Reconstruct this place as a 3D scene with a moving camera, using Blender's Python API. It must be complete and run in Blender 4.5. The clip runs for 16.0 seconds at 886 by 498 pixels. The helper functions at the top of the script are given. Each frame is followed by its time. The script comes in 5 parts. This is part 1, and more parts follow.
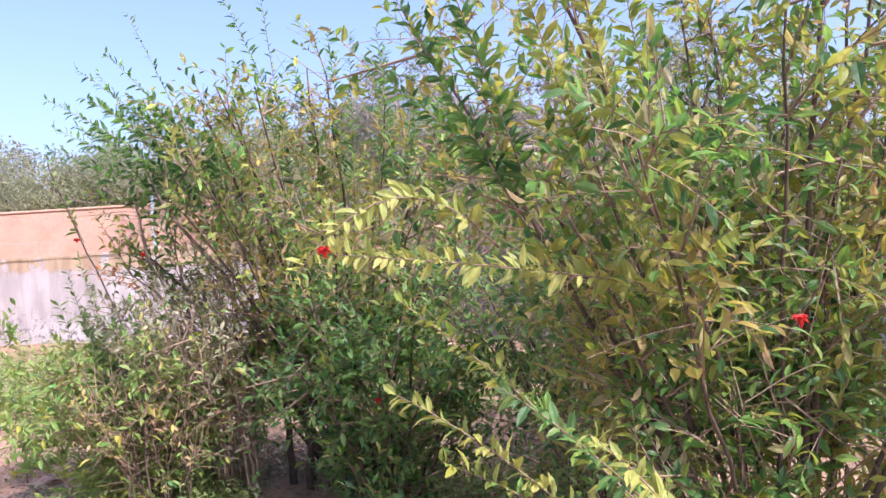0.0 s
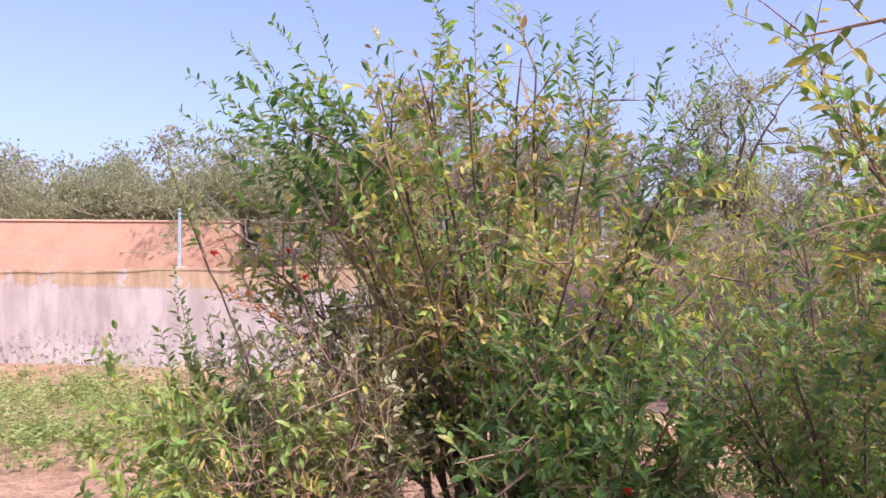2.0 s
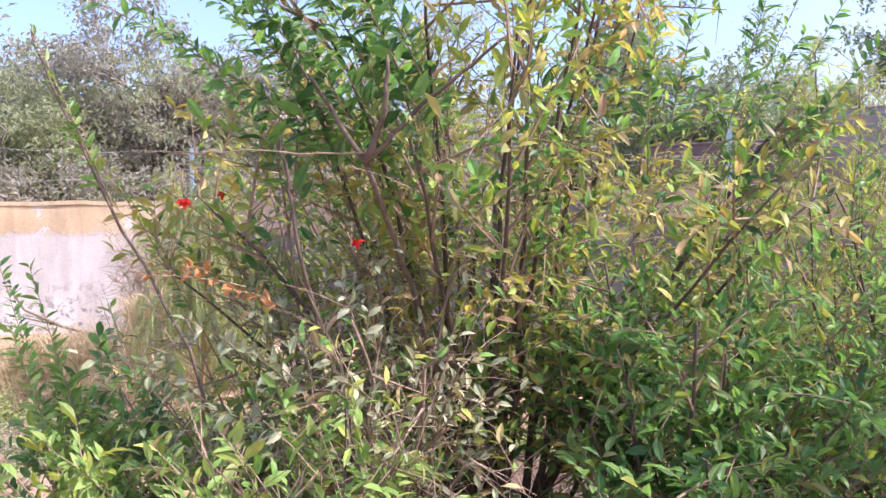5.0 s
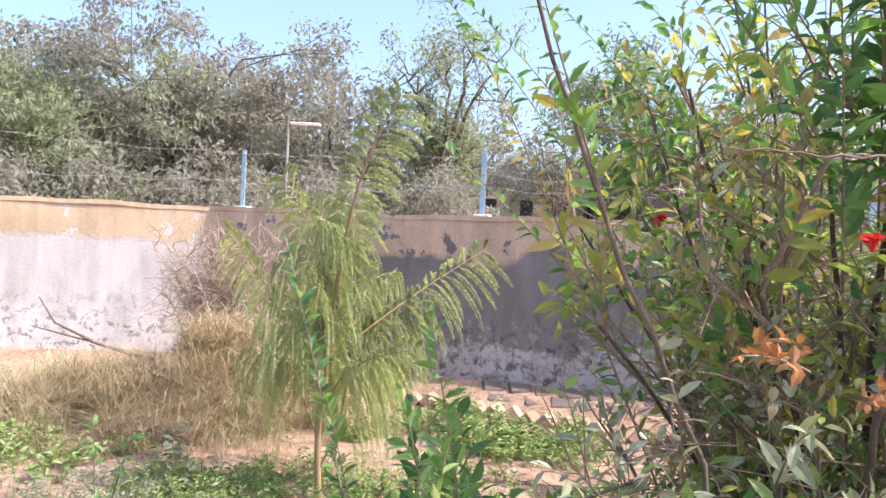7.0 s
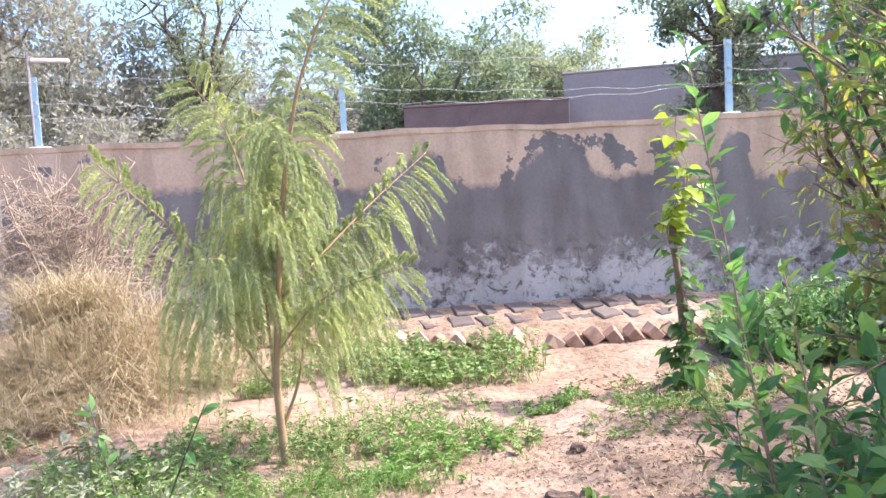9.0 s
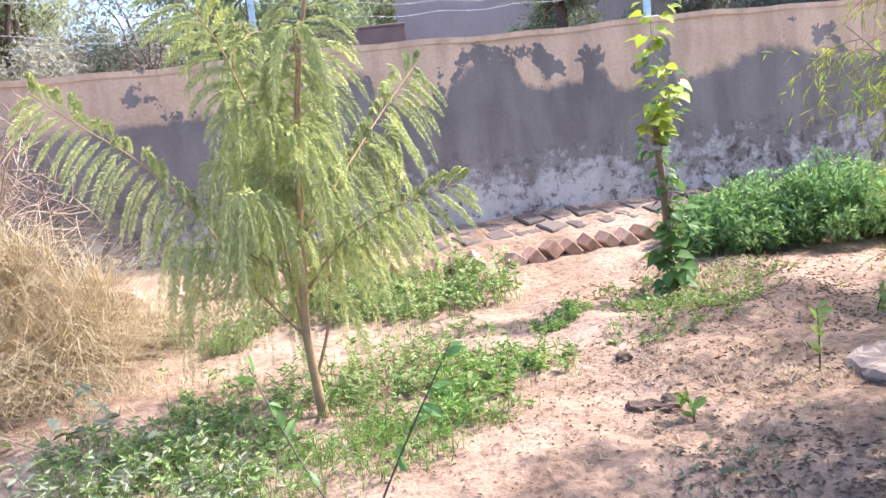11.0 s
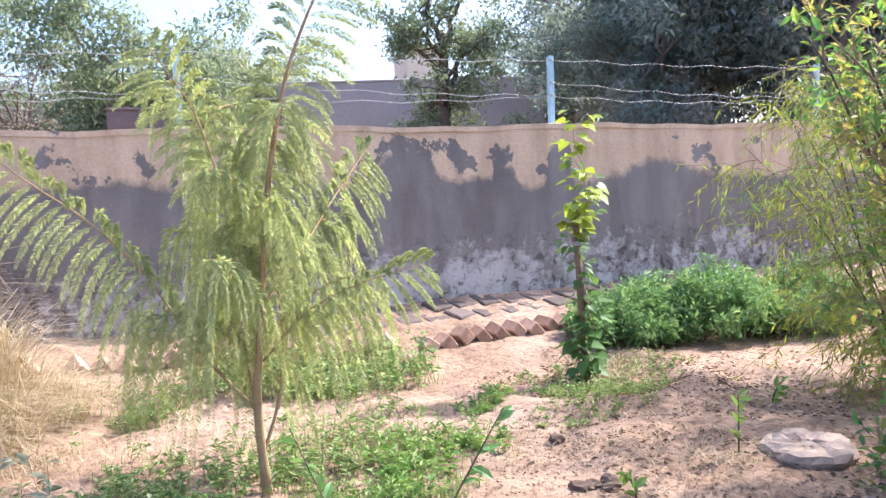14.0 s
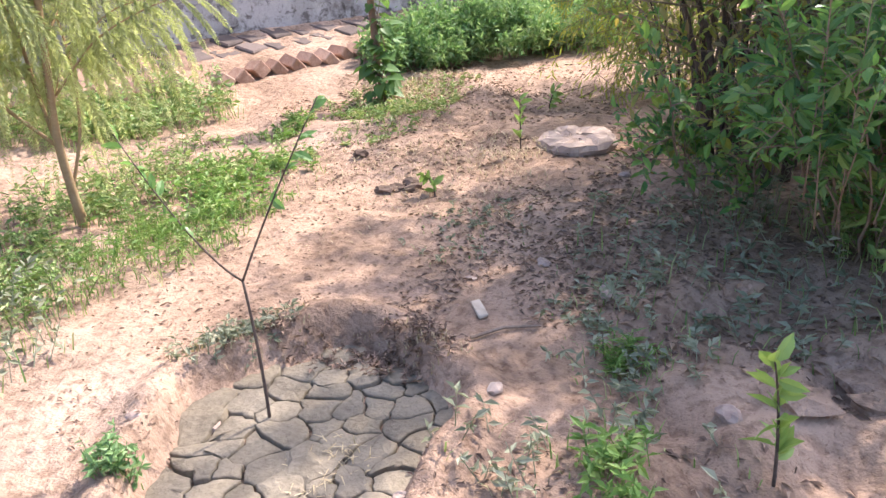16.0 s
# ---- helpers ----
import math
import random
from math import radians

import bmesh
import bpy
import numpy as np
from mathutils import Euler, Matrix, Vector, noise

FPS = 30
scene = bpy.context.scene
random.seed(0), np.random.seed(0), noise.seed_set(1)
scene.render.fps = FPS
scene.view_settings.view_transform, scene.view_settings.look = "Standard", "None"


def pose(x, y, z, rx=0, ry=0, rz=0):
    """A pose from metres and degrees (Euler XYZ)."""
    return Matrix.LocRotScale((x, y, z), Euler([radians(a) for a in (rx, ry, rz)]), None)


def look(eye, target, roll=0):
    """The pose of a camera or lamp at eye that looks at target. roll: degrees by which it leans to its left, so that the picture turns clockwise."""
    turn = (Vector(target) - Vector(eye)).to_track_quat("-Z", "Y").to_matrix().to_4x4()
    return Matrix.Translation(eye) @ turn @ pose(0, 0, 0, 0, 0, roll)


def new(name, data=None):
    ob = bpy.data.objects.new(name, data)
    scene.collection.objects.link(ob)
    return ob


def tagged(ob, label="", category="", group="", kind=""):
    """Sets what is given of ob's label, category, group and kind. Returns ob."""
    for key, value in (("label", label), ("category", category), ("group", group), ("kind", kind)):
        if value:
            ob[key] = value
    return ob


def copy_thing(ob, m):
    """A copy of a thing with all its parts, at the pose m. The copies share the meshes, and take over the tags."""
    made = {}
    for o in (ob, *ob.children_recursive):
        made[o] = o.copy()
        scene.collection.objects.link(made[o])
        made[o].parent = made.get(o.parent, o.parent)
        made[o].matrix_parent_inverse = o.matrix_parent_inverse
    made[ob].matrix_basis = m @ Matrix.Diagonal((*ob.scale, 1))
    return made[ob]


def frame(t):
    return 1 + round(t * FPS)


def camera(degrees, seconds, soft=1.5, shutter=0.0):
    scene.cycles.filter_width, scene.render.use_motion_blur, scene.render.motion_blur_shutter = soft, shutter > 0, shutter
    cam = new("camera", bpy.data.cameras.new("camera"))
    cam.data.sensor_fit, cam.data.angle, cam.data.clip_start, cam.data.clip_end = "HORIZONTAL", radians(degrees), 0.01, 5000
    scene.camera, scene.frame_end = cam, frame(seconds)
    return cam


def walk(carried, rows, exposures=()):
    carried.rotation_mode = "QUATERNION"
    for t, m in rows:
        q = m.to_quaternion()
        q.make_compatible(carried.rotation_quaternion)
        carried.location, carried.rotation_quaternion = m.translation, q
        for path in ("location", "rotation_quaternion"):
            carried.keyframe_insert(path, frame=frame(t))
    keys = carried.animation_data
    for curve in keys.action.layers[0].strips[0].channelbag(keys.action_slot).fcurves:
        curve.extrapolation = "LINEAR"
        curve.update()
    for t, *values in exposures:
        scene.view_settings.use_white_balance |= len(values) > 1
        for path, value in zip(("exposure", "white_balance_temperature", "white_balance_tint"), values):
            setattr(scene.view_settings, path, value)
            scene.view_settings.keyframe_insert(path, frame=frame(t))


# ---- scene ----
PATH = [
    (0, (3.749, -1.683, 1.449), (2.907, 0.131, 1.456), -4.1),
    (0.5, (3.378, -1.656, 1.433), (2.571, 0.174, 1.439), -2.2),
    (1, (3.0, -1.601, 1.41), (2.331, 0.282, 1.321), -0.4),
    (1.5, (2.663, -1.454, 1.49), (1.898, 0.394, 1.448), -1.6),
    (2, (2.323, -1.304, 1.491), (1.537, 0.533, 1.593), -0.3),
    (2.5, (1.974, -1.313, 1.6), (1.426, 0.61, 1.569), -2.0),
    (3, (1.752, -1.207, 1.533), (1.337, 0.748, 1.459), -3.3),
    (3.5, (1.575, -1.08, 1.561), (1.226, 0.889, 1.531), -2.8),
    (6, (-0.085, -0.062, 1.616), (0.094, 1.927, 1.504), -0.3),
    (6.5, (-0.395, 0.166, 1.612), (-0.277, 2.159, 1.494), 1.1),
    (7, (-0.694, 0.416, 1.634), (-0.542, 2.41, 1.609), 2.6),
    (7.5, (-1.036, 0.68, 1.575), (-0.435, 2.583, 1.454), 1.0),
    (8, (-1.388, 0.888, 1.46), (-0.749, 2.772, 1.251), 2.5),
    (8.5, (-1.522, 1.107, 1.462), (-0.89, 2.992, 1.239), -1.0),
    (9, (-1.801, 1.305, 1.414), (-1.022, 3.14, 1.247), -2.9),
    (9.5, (-2.015, 1.507, 1.387), (-1.12, 3.282, 1.162), -3.5),
    (12, (-2.689, 2.298, 1.363), (-1.419, 3.807, 1.027), -5.9),
    (12.5, (-2.656, 2.309, 1.334), (-1.349, 3.818, 1.202), -5.6),
    (13, (-2.872, 2.376, 1.364), (-1.709, 3.998, 1.244), -3.4),
    (13.5, (-2.956, 2.326, 1.397), (-1.676, 3.858, 1.272), -1.7),
    (14, (-2.976, 2.297, 1.389), (-1.544, 3.682, 1.22), -2.2),
    (14.5, (-2.992, 2.269, 1.375), (-1.49, 3.571, 1.153), -3.4),
    (15, (-3.044, 2.217, 1.342), (-1.52, 3.465, 0.994), -3.8),
    (15.5, (-3.106, 2.159, 1.321), (-1.616, 3.37, 0.762), -1.8),
    (16, (-3.198, 2.189, 1.306), (-1.611, 3.114, 0.516), -3.3),
]
cam = camera(57.2, 16.0, soft=1.5)
walk(cam, [(t, look(eye, target, roll)) for t, eye, target, roll in PATH],
     exposures=[(0.0, 1.53, 6300, 29), (1.0, 1.74, 6350, 27), (1.5, 1.7, 6200, 27), (2.0, 1.35, 6900, 36), (2.5, 1.52, 6700, 30), (3.0, 1.66, 6700, 31), (3.5, 1.66, 6550, 31), (5.0, 1.8, 6400, 25), (6.0, 1.98, 6300, 24),
                (6.5, 2.00, 6500, 20), (7.0, 1.80, 6450, 18), (7.5, 1.78, 6450, 20), (8.0, 1.95, 6250, 18), (8.5, 2.0, 6150, 17), (9.0, 2.16, 6050, 17), (12.0, 2.16, 6050, 17), (13.3, 1.99, 6050, 18), (14.0, 2.08, 6050, 17), (15.0, 2.2, 6200, 17), (15.5, 2.2, 6300, 18), (16.0, 2.08, 6500, 18)])

# ---- daylight: hazy sun from the side of the boundary wall ----
SUN_AZ, SUN_EL = 107.0, 47.0
world = bpy.data.worlds.new("hazy_sky")
scene.world = world
world.use_nodes = True
wn = world.node_tree.nodes
sky = wn.new("ShaderNodeTexSky")
sky.sky_type, sky.sun_disc = "NISHITA", False
sky.sun_elevation, sky.sun_rotation = radians(SUN_EL), radians(SUN_AZ)
sky.air_density, sky.dust_density, sky.ozone_density, sky.altitude = 1.0, 4.5, 5.0, 200
wn["Background"].inputs["Strength"].default_value = 0.125
world.node_tree.links.new(sky.outputs[0], wn["Background"].inputs["Color"])
sun_way = Vector((math.sin(radians(SUN_AZ)) * math.cos(radians(SUN_EL)), math.cos(radians(SUN_AZ)) * math.cos(radians(SUN_EL)), math.sin(radians(SUN_EL))))
sun = new("sun", bpy.data.lights.new("sun", "SUN"))
sun.data.energy, sun.data.angle, sun.data.color = 2.35, radians(1.2), (1.0, 0.95, 0.87)
sun.matrix_world = look(sun_way * 40, (0, 0, 0))


# ---- materials ----
def node_mat(name, rough=0.8):
    m = bpy.data.materials.new(name)
    m.use_nodes = True
    b = m.node_tree.nodes["Principled BSDF"]
    b.inputs["Roughness"].default_value = rough
    return m, m.node_tree.nodes, m.node_tree.links, b


def ramp(nodes, stops, smooth="LINEAR"):
    r = nodes.new("ShaderNodeValToRGB")
    r.color_ramp.interpolation = smooth
    e = r.color_ramp.elements
    while len(e) < len(stops):
        e.new(0.5)
    for k, (p, c) in zip(e, stops):
        k.position = p
        k.color = (*c, 1) if len(c) == 3 else c
    return r


def noise_node(nodes, links, scale, detail=4, rough=0.55, coord="Object", distort=0.0):
    c = nodes.new("ShaderNodeTexCoord")
    n = nodes.new("ShaderNodeTexNoise")
    n.inputs["Scale"].default_value, n.inputs["Detail"].default_value = scale, detail
    n.inputs["Roughness"].default_value, n.inputs["Distortion"].default_value = rough, distort
    links.new(c.outputs[coord], n.inputs["Vector"])
    return n


def mix_col(nodes, links, a, b, fac, mode="MIX"):
    m = nodes.new("ShaderNodeMix")
    m.data_type, m.blend_type = "RGBA", mode
    for v, i in ((fac, 0), (a, 6), (b, 7)):
        if isinstance(v, (int, float)):
            m.inputs[i].default_value = v
        elif isinstance(v, tuple):
            m.inputs[i].default_value = (*v, 1)
        else:
            links.new(v, m.inputs[i])
    return m.outputs[2]


def math_node(nodes, links, op, a, b=0.0, clamp=False):
    m = nodes.new("ShaderNodeMath")
    m.operation, m.use_clamp = op, clamp
    for v, i in ((a, 0), (b, 1)):
        if isinstance(v, (int, float)):
            m.inputs[i].default_value = v
        else:
            links.new(v, m.inputs[i])
    return m.outputs[0]


def add_bump(nodes, links, b, height, strength, dist=0.01):
    n = nodes.new("ShaderNodeBump")
    n.inputs["Strength"].default_value, n.inputs["Distance"].default_value = strength, dist
    links.new(height, n.inputs["Height"])
    links.new(n.outputs[0], b.inputs["Normal"])


def leaf_mat(name, colours, glow=0.35, rough=0.5, patch=None, patch_scale=1.6, spec=0.3):
    """Leaves that differ one by one, with light shining through; patch: a second set of colours in drifts."""
    m, n, l, b = node_mat(name, rough)
    g = n.new("ShaderNodeNewGeometry")
    r = ramp(n, [(i / max(1, len(colours) - 1), c) for i, c in enumerate(colours)])
    l.new(g.outputs["Random Per Island"], r.inputs[0])
    col = r.outputs[0]
    if patch:
        r2 = ramp(n, [(i / max(1, len(patch) - 1), c) for i, c in enumerate(patch)])
        l.new(g.outputs["Random Per Island"], r2.inputs[0])
        nz = noise_node(n, l, patch_scale, 2)
        f = ramp(n, [(0.44, (0, 0, 0)), (0.58, (1, 1, 1))])
        l.new(nz.outputs[0], f.inputs[0])
        col = mix_col(n, l, col, r2.outputs[0], f.outputs[0])
    l.new(col, b.inputs["Base Color"])
    b.inputs["Specular IOR Level"].default_value = spec
    t = n.new("ShaderNodeBsdfTranslucent")
    l.new(mix_col(n, l, col, (1.0, 0.95, 0.35), 0.5, "MULTIPLY"), t.inputs["Color"])
    mx = n.new("ShaderNodeMixShader")
    mx.inputs[0].default_value = glow
    l.new(b.outputs[0], mx.inputs[1])
    l.new(t.outputs[0], mx.inputs[2])
    l.new(mx.outputs[0], n["Material Output"].inputs["Surface"])
    return m


def rough_mat(name, dark, light, scale=6.0, rough=0.9, bump=0.4, dist=0.01, fine=40.0, per_object=0.0):
    m, n, l, b = node_mat(name, rough)
    a = noise_node(n, l, scale, 5)
    f = noise_node(n, l, fine, 4)
    mixed = math_node(n, l, "ADD", math_node(n, l, "MULTIPLY", a.outputs[0], 0.6), math_node(n, l, "MULTIPLY", f.outputs[0], 0.4))
    if per_object:
        o = n.new("ShaderNodeObjectInfo")
        mixed = math_node(n, l, "ADD", mixed, math_node(n, l, "MULTIPLY", math_node(n, l, "SUBTRACT", o.outputs["Random"], 0.5), per_object))
    r = ramp(n, [(0.32, dark), (0.68, light)])
    l.new(mixed, r.inputs[0])
    l.new(r.outputs[0], b.inputs["Base Color"])
    b.inputs["Specular IOR Level"].default_value = 0.2
    add_bump(n, l, b, mixed, bump, dist)
    return m


def soil_mat():
    m, n, l, b = node_mat("sandy_soil", 0.95)
    big, mid, fine, spk = (noise_node(n, l, s, d) for s, d in ((0.55, 3), (3.5, 5), (24, 6), (85, 3)))
    r1 = ramp(n, [(0.3, (0.31, 0.21, 0.145)), (0.5, (0.37, 0.26, 0.185)), (0.72, (0.42, 0.315, 0.24))])
    l.new(big.outputs[0], r1.inputs[0])
    r2 = ramp(n, [(0.33, (0.62, 0.58, 0.55)), (0.62, (1.12, 1.08, 1.05))])
    l.new(mid.outputs[0], r2.inputs[0])
    c = mix_col(n, l, r1.outputs[0], r2.outputs[0], 0.8, "MULTIPLY")
    r3 = ramp(n, [(0.36, (0.50, 0.45, 0.42)), (0.5, (1, 1, 1)), (0.7, (1.1, 1.08, 1.05))])
    l.new(fine.outputs[0], r3.inputs[0])
    c = mix_col(n, l, c, r3.outputs[0], 0.65, "MULTIPLY")
    r4 = ramp(n, [(0.30, (0.35, 0.28, 0.24)), (0.39, (1, 1, 1))])
    l.new(spk.outputs[0], r4.inputs[0])
    c = mix_col(n, l, c, r4.outputs[0], 0.6, "MULTIPLY")
    l.new(c, b.inputs["Base Color"])
    b.inputs["Specular IOR Level"].default_value = 0.1
    add_bump(n, l, b, math_node(n, l, "ADD", math_node(n, l, "MULTIPLY", mid.outputs[0], 1.3), math_node(n, l, "ADD", fine.outputs[0], math_node(n, l, "MULTIPLY", spk.outputs[0], 0.35))), 0.9, 0.02)
    return m


def plaster_mat(name, edge, damp, paint_a, paint_b, salt):
    """Old wall: ochre wash above, bare damp plaster below a ragged edge (height by place along the wall), salt bloom low down."""
    m, n, l, b = node_mat(name, 0.92)
    co = n.new("ShaderNodeTexCoord")
    sp = n.new("ShaderNodeSeparateXYZ")
    l.new(co.outputs["Object"], sp.inputs[0])
    x01 = math_node(n, l, "MULTIPLY", math_node(n, l, "ADD", sp.outputs[0], 3.0), 0.1)
    fc = n.new("ShaderNodeFloatCurve")
    cv = fc.mapping.curves[0]
    pts = [((u + 3.0) * 0.1, z * 0.5) for u, z in edge]
    cv.points[0].location, cv.points[-1].location = pts[0], pts[-1]
    for p in pts[1:-1]:
        cv.points.new(*p)
    fc.mapping.update()
    l.new(x01, fc.inputs["Value"])
    ez = math_node(n, l, "MULTIPLY", fc.outputs[0], 2.0)
    rag = noise_node(n, l, 7.0, 6, 0.65)
    blot = noise_node(n, l, 2.2, 5, 0.6)
    fine = noise_node(n, l, 38.0, 5, 0.6)
    tone = noise_node(n, l, 0.9, 4)
    up = math_node(n, l, "SUBTRACT", sp.outputs[2], ez)
    up = math_node(n, l, "ADD", up, math_node(n, l, "MULTIPLY", math_node(n, l, "SUBTRACT", rag.outputs[0], 0.5), 0.24))
    peeled = math_node(n, l, "MULTIPLY", math_node(n, l, "SUBTRACT", blot.outputs[0], 0.55, True), -5.0)
    f = math_node(n, l, "MULTIPLY", math_node(n, l, "ADD", up, peeled), 13.0, True)
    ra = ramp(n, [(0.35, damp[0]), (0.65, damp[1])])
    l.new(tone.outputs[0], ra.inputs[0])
    rb = ramp(n, [(0.3, paint_a), (0.7, paint_b)])
    l.new(math_node(n, l, "ADD", math_node(n, l, "MULTIPLY", blot.outputs[0], 0.8), math_node(n, l, "MULTIPLY", fine.outputs[0], 0.2)), rb.inputs[0])
    # salt bloom and flaking in a low band, broken by dark spalled patches
    sb = noise_node(n, l, 6.5, 9, 0.72)
    area = noise_node(n, l, 1.1, 3)
    low = math_node(n, l, "MULTIPLY", math_node(n, l, "SUBTRACT", 1.0, sp.outputs[2]), 2.2, True)
    reach = math_node(n, l, "ADD", math_node(n, l, "MULTIPLY", low, 0.26), math_node(n, l, "MULTIPLY", math_node(n, l, "SUBTRACT", area.outputs[0], 0.5), 0.5))
    sf = math_node(n, l, "MULTIPLY", math_node(n, l, "SUBTRACT", math_node(n, l, "ADD", sb.outputs[0], reach), 0.66, True), 8.0, True)
    spall = noise_node(n, l, 10.0, 6, 0.65, distort=0.6)
    sp_r = ramp(n, [(0.40, (0.42, 0.40, 0.39)), (0.47, (1, 1, 1))])
    l.new(spall.outputs[0], sp_r.inputs[0])
    c = mix_col(n, l, ra.outputs[0], salt, math_node(n, l, "MULTIPLY", sf, 0.72))
    c = mix_col(n, l, c, mix_col(n, l, c, sp_r.outputs[0], 1.0, "MULTIPLY"), low)
    c = mix_col(n, l, c, rb.outputs[0], f)
    # dark run-off below the coping
    st = n.new("ShaderNodeTexNoise")
    mp = n.new("ShaderNodeMapping")
    mp.inputs["Scale"].default_value = (0.9, 0.9, 0.22)
    l.new(co.outputs["Object"], mp.inputs[0])
    l.new(mp.outputs[0], st.inputs["Vector"])
    st.inputs["Detail"].default_value = 4
    rr = ramp(n, [(0.42, (0.55, 0.53, 0.52)), (0.58, (1, 1, 1))])
    l.new(st.outputs[0], rr.inputs[0])
    c = mix_col(n, l, c, rr.outputs[0], 0.4, "MULTIPLY")
    rf = ramp(n, [(0.3, (0.84, 0.84, 0.84)), (0.6, (1.03, 1.03, 1.03))])
    l.new(fine.outputs[0], rf.inputs[0])
    c = mix_col(n, l, c, rf.outputs[0], 0.7, "MULTIPLY")
    l.new(c, b.inputs["Base Color"])
    b.inputs["Specular IOR Level"].default_value = 0.15
    h = math_node(n, l, "ADD", math_node(n, l, "MULTIPLY", f, 0.5), math_node(n, l, "ADD", math_node(n, l, "MULTIPLY", fine.outputs[0], 0.22), math_node(n, l, "MULTIPLY", math_node(n, l, "MULTIPLY", sb.outputs[0], low), 0.9)))
    add_bump(n, l, b, h, 0.5, 0.015)
    return m


EDGE = [(-3.0, 1.38), (-0.64, 1.41), (-0.2, 1.42), (0.38, 1.33), (0.62, 1.41), (0.99, 1.6), (1.22, 1.34), (1.66, 1.33), (1.8, 1.5), (2.27, 1.62), (2.45, 1.36),
        (2.82, 1.34), (3.12, 1.44), (3.26, 1.26), (3.48, 1.26), (3.6, 1.66), (3.74, 1.62), (3.86, 1.27), (4.3, 1.34), (4.87, 1.48), (5.38, 1.34), (7.0, 1.26)]
M_SOIL = soil_mat()
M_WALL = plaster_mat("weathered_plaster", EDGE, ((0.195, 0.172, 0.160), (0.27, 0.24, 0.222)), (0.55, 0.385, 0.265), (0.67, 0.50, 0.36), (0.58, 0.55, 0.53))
# same plaster as the back wall, with sunlight put into the lighter tones
M_WALL_L = plaster_mat("sun_toned_plaster", [(-3.0, 1.62), (0.0, 1.58), (3.0, 1.63), (7.0, 1.58)], ((0.53, 0.475, 0.44), (0.63, 0.58, 0.55)), (0.54, 0.39, 0.24), (0.63, 0.48, 0.33), (0.66, 0.63, 0.61))
# worn cement, its tone lightened to hold the sun's highlight on the coping
M_CAP = rough_mat("worn_sunlit_coping", (0.50, 0.42, 0.35), (0.70, 0.62, 0.54), 4, 0.9, 0.4)
M_BRICK = rough_mat("old_brick", (0.30, 0.18, 0.125), (0.52, 0.355, 0.26), 9, 0.92, 0.9, 0.008, 60, 0.35)
M_BRICK_G = rough_mat("muddy_brick", (0.105, 0.082, 0.07), (0.175, 0.135, 0.115), 9, 0.92, 0.6, 0.008, 60, 0.35)
M_FARBRICK = rough_mat("far_brick", (0.40, 0.24, 0.17), (0.52, 0.34, 0.25), 2.0, 0.9, 0.3, 0.02, 20)
M_DARKBRICK = rough_mat("dark_brick", (0.14, 0.105, 0.10), (0.22, 0.17, 0.16), 1.5, 0.9, 0.3, 0.02, 16)
M_GREYWALL = rough_mat("grey_render", (0.34, 0.305, 0.29), (0.43, 0.39, 0.37), 0.8, 0.9, 0.25, 0.02, 12)
M_CREAM = rough_mat("cream_render", (0.52, 0.45, 0.36), (0.62, 0.55, 0.45), 0.9, 0.9, 0.2, 0.02, 12)
M_HOLE = rough_mat("dark_window", (0.03, 0.03, 0.035), (0.05, 0.05, 0.055), 3, 0.4, 0.1)
M_POST = rough_mat("pale_blue_paint", (0.30, 0.45, 0.52), (0.44, 0.60, 0.68), 14, 0.55, 0.25, 0.003, 90)
M_WIRE = rough_mat("dull_wire", (0.30, 0.30, 0.30), (0.48, 0.47, 0.45), 20, 0.5, 0.1, 0.001)
M_BARK = rough_mat("grey_bark", (0.09, 0.065, 0.05), (0.20, 0.155, 0.125), 18, 0.9, 0.6, 0.006, 70)
M_FARBARK = rough_mat("dusty_bark", (0.15, 0.125, 0.115), (0.26, 0.225, 0.205), 6, 0.9, 0.4, 0.01, 30)
M_STEM = rough_mat("shrub_stem", (0.06, 0.045, 0.038), (0.15, 0.11, 0.085), 22, 0.85, 0.4, 0.004, 90)
M_TWIG = rough_mat("dry_twig", (0.16, 0.115, 0.085), (0.33, 0.245, 0.18), 25, 0.85, 0.3, 0.003, 90)
M_BRUSH = rough_mat("sun_bleached_twig", (0.24, 0.175, 0.125), (0.44, 0.34, 0.25), 25, 0.85, 0.3, 0.003, 90)
M_YTRUNK = rough_mat("young_bark", (0.26, 0.17, 0.09), (0.40, 0.28, 0.15), 16, 0.8, 0.4, 0.004, 70)
M_STAKE = rough_mat("weathered_stake", (0.17, 0.11, 0.08), (0.32, 0.22, 0.16), 20, 0.85, 0.5, 0.004, 90)
M_STONE = rough_mat("pink_sandstone", (0.30, 0.215, 0.17), (0.52, 0.40, 0.32), 10, 0.9, 0.7, 0.01, 50, 0.2)
M_MUD = rough_mat("cracked_mud", (0.15, 0.122, 0.085), (0.265, 0.222, 0.16), 8, 0.97, 1.0, 0.016, 55, 0.12)
M_DUNG = rough_mat("dark_dung", (0.08, 0.055, 0.04), (0.19, 0.13, 0.095), 14, 0.95, 0.8, 0.012)
M_CHIP = rough_mat("pale_wood", (0.42, 0.33, 0.24), (0.60, 0.50, 0.39), 16, 0.85, 0.4, 0.004)

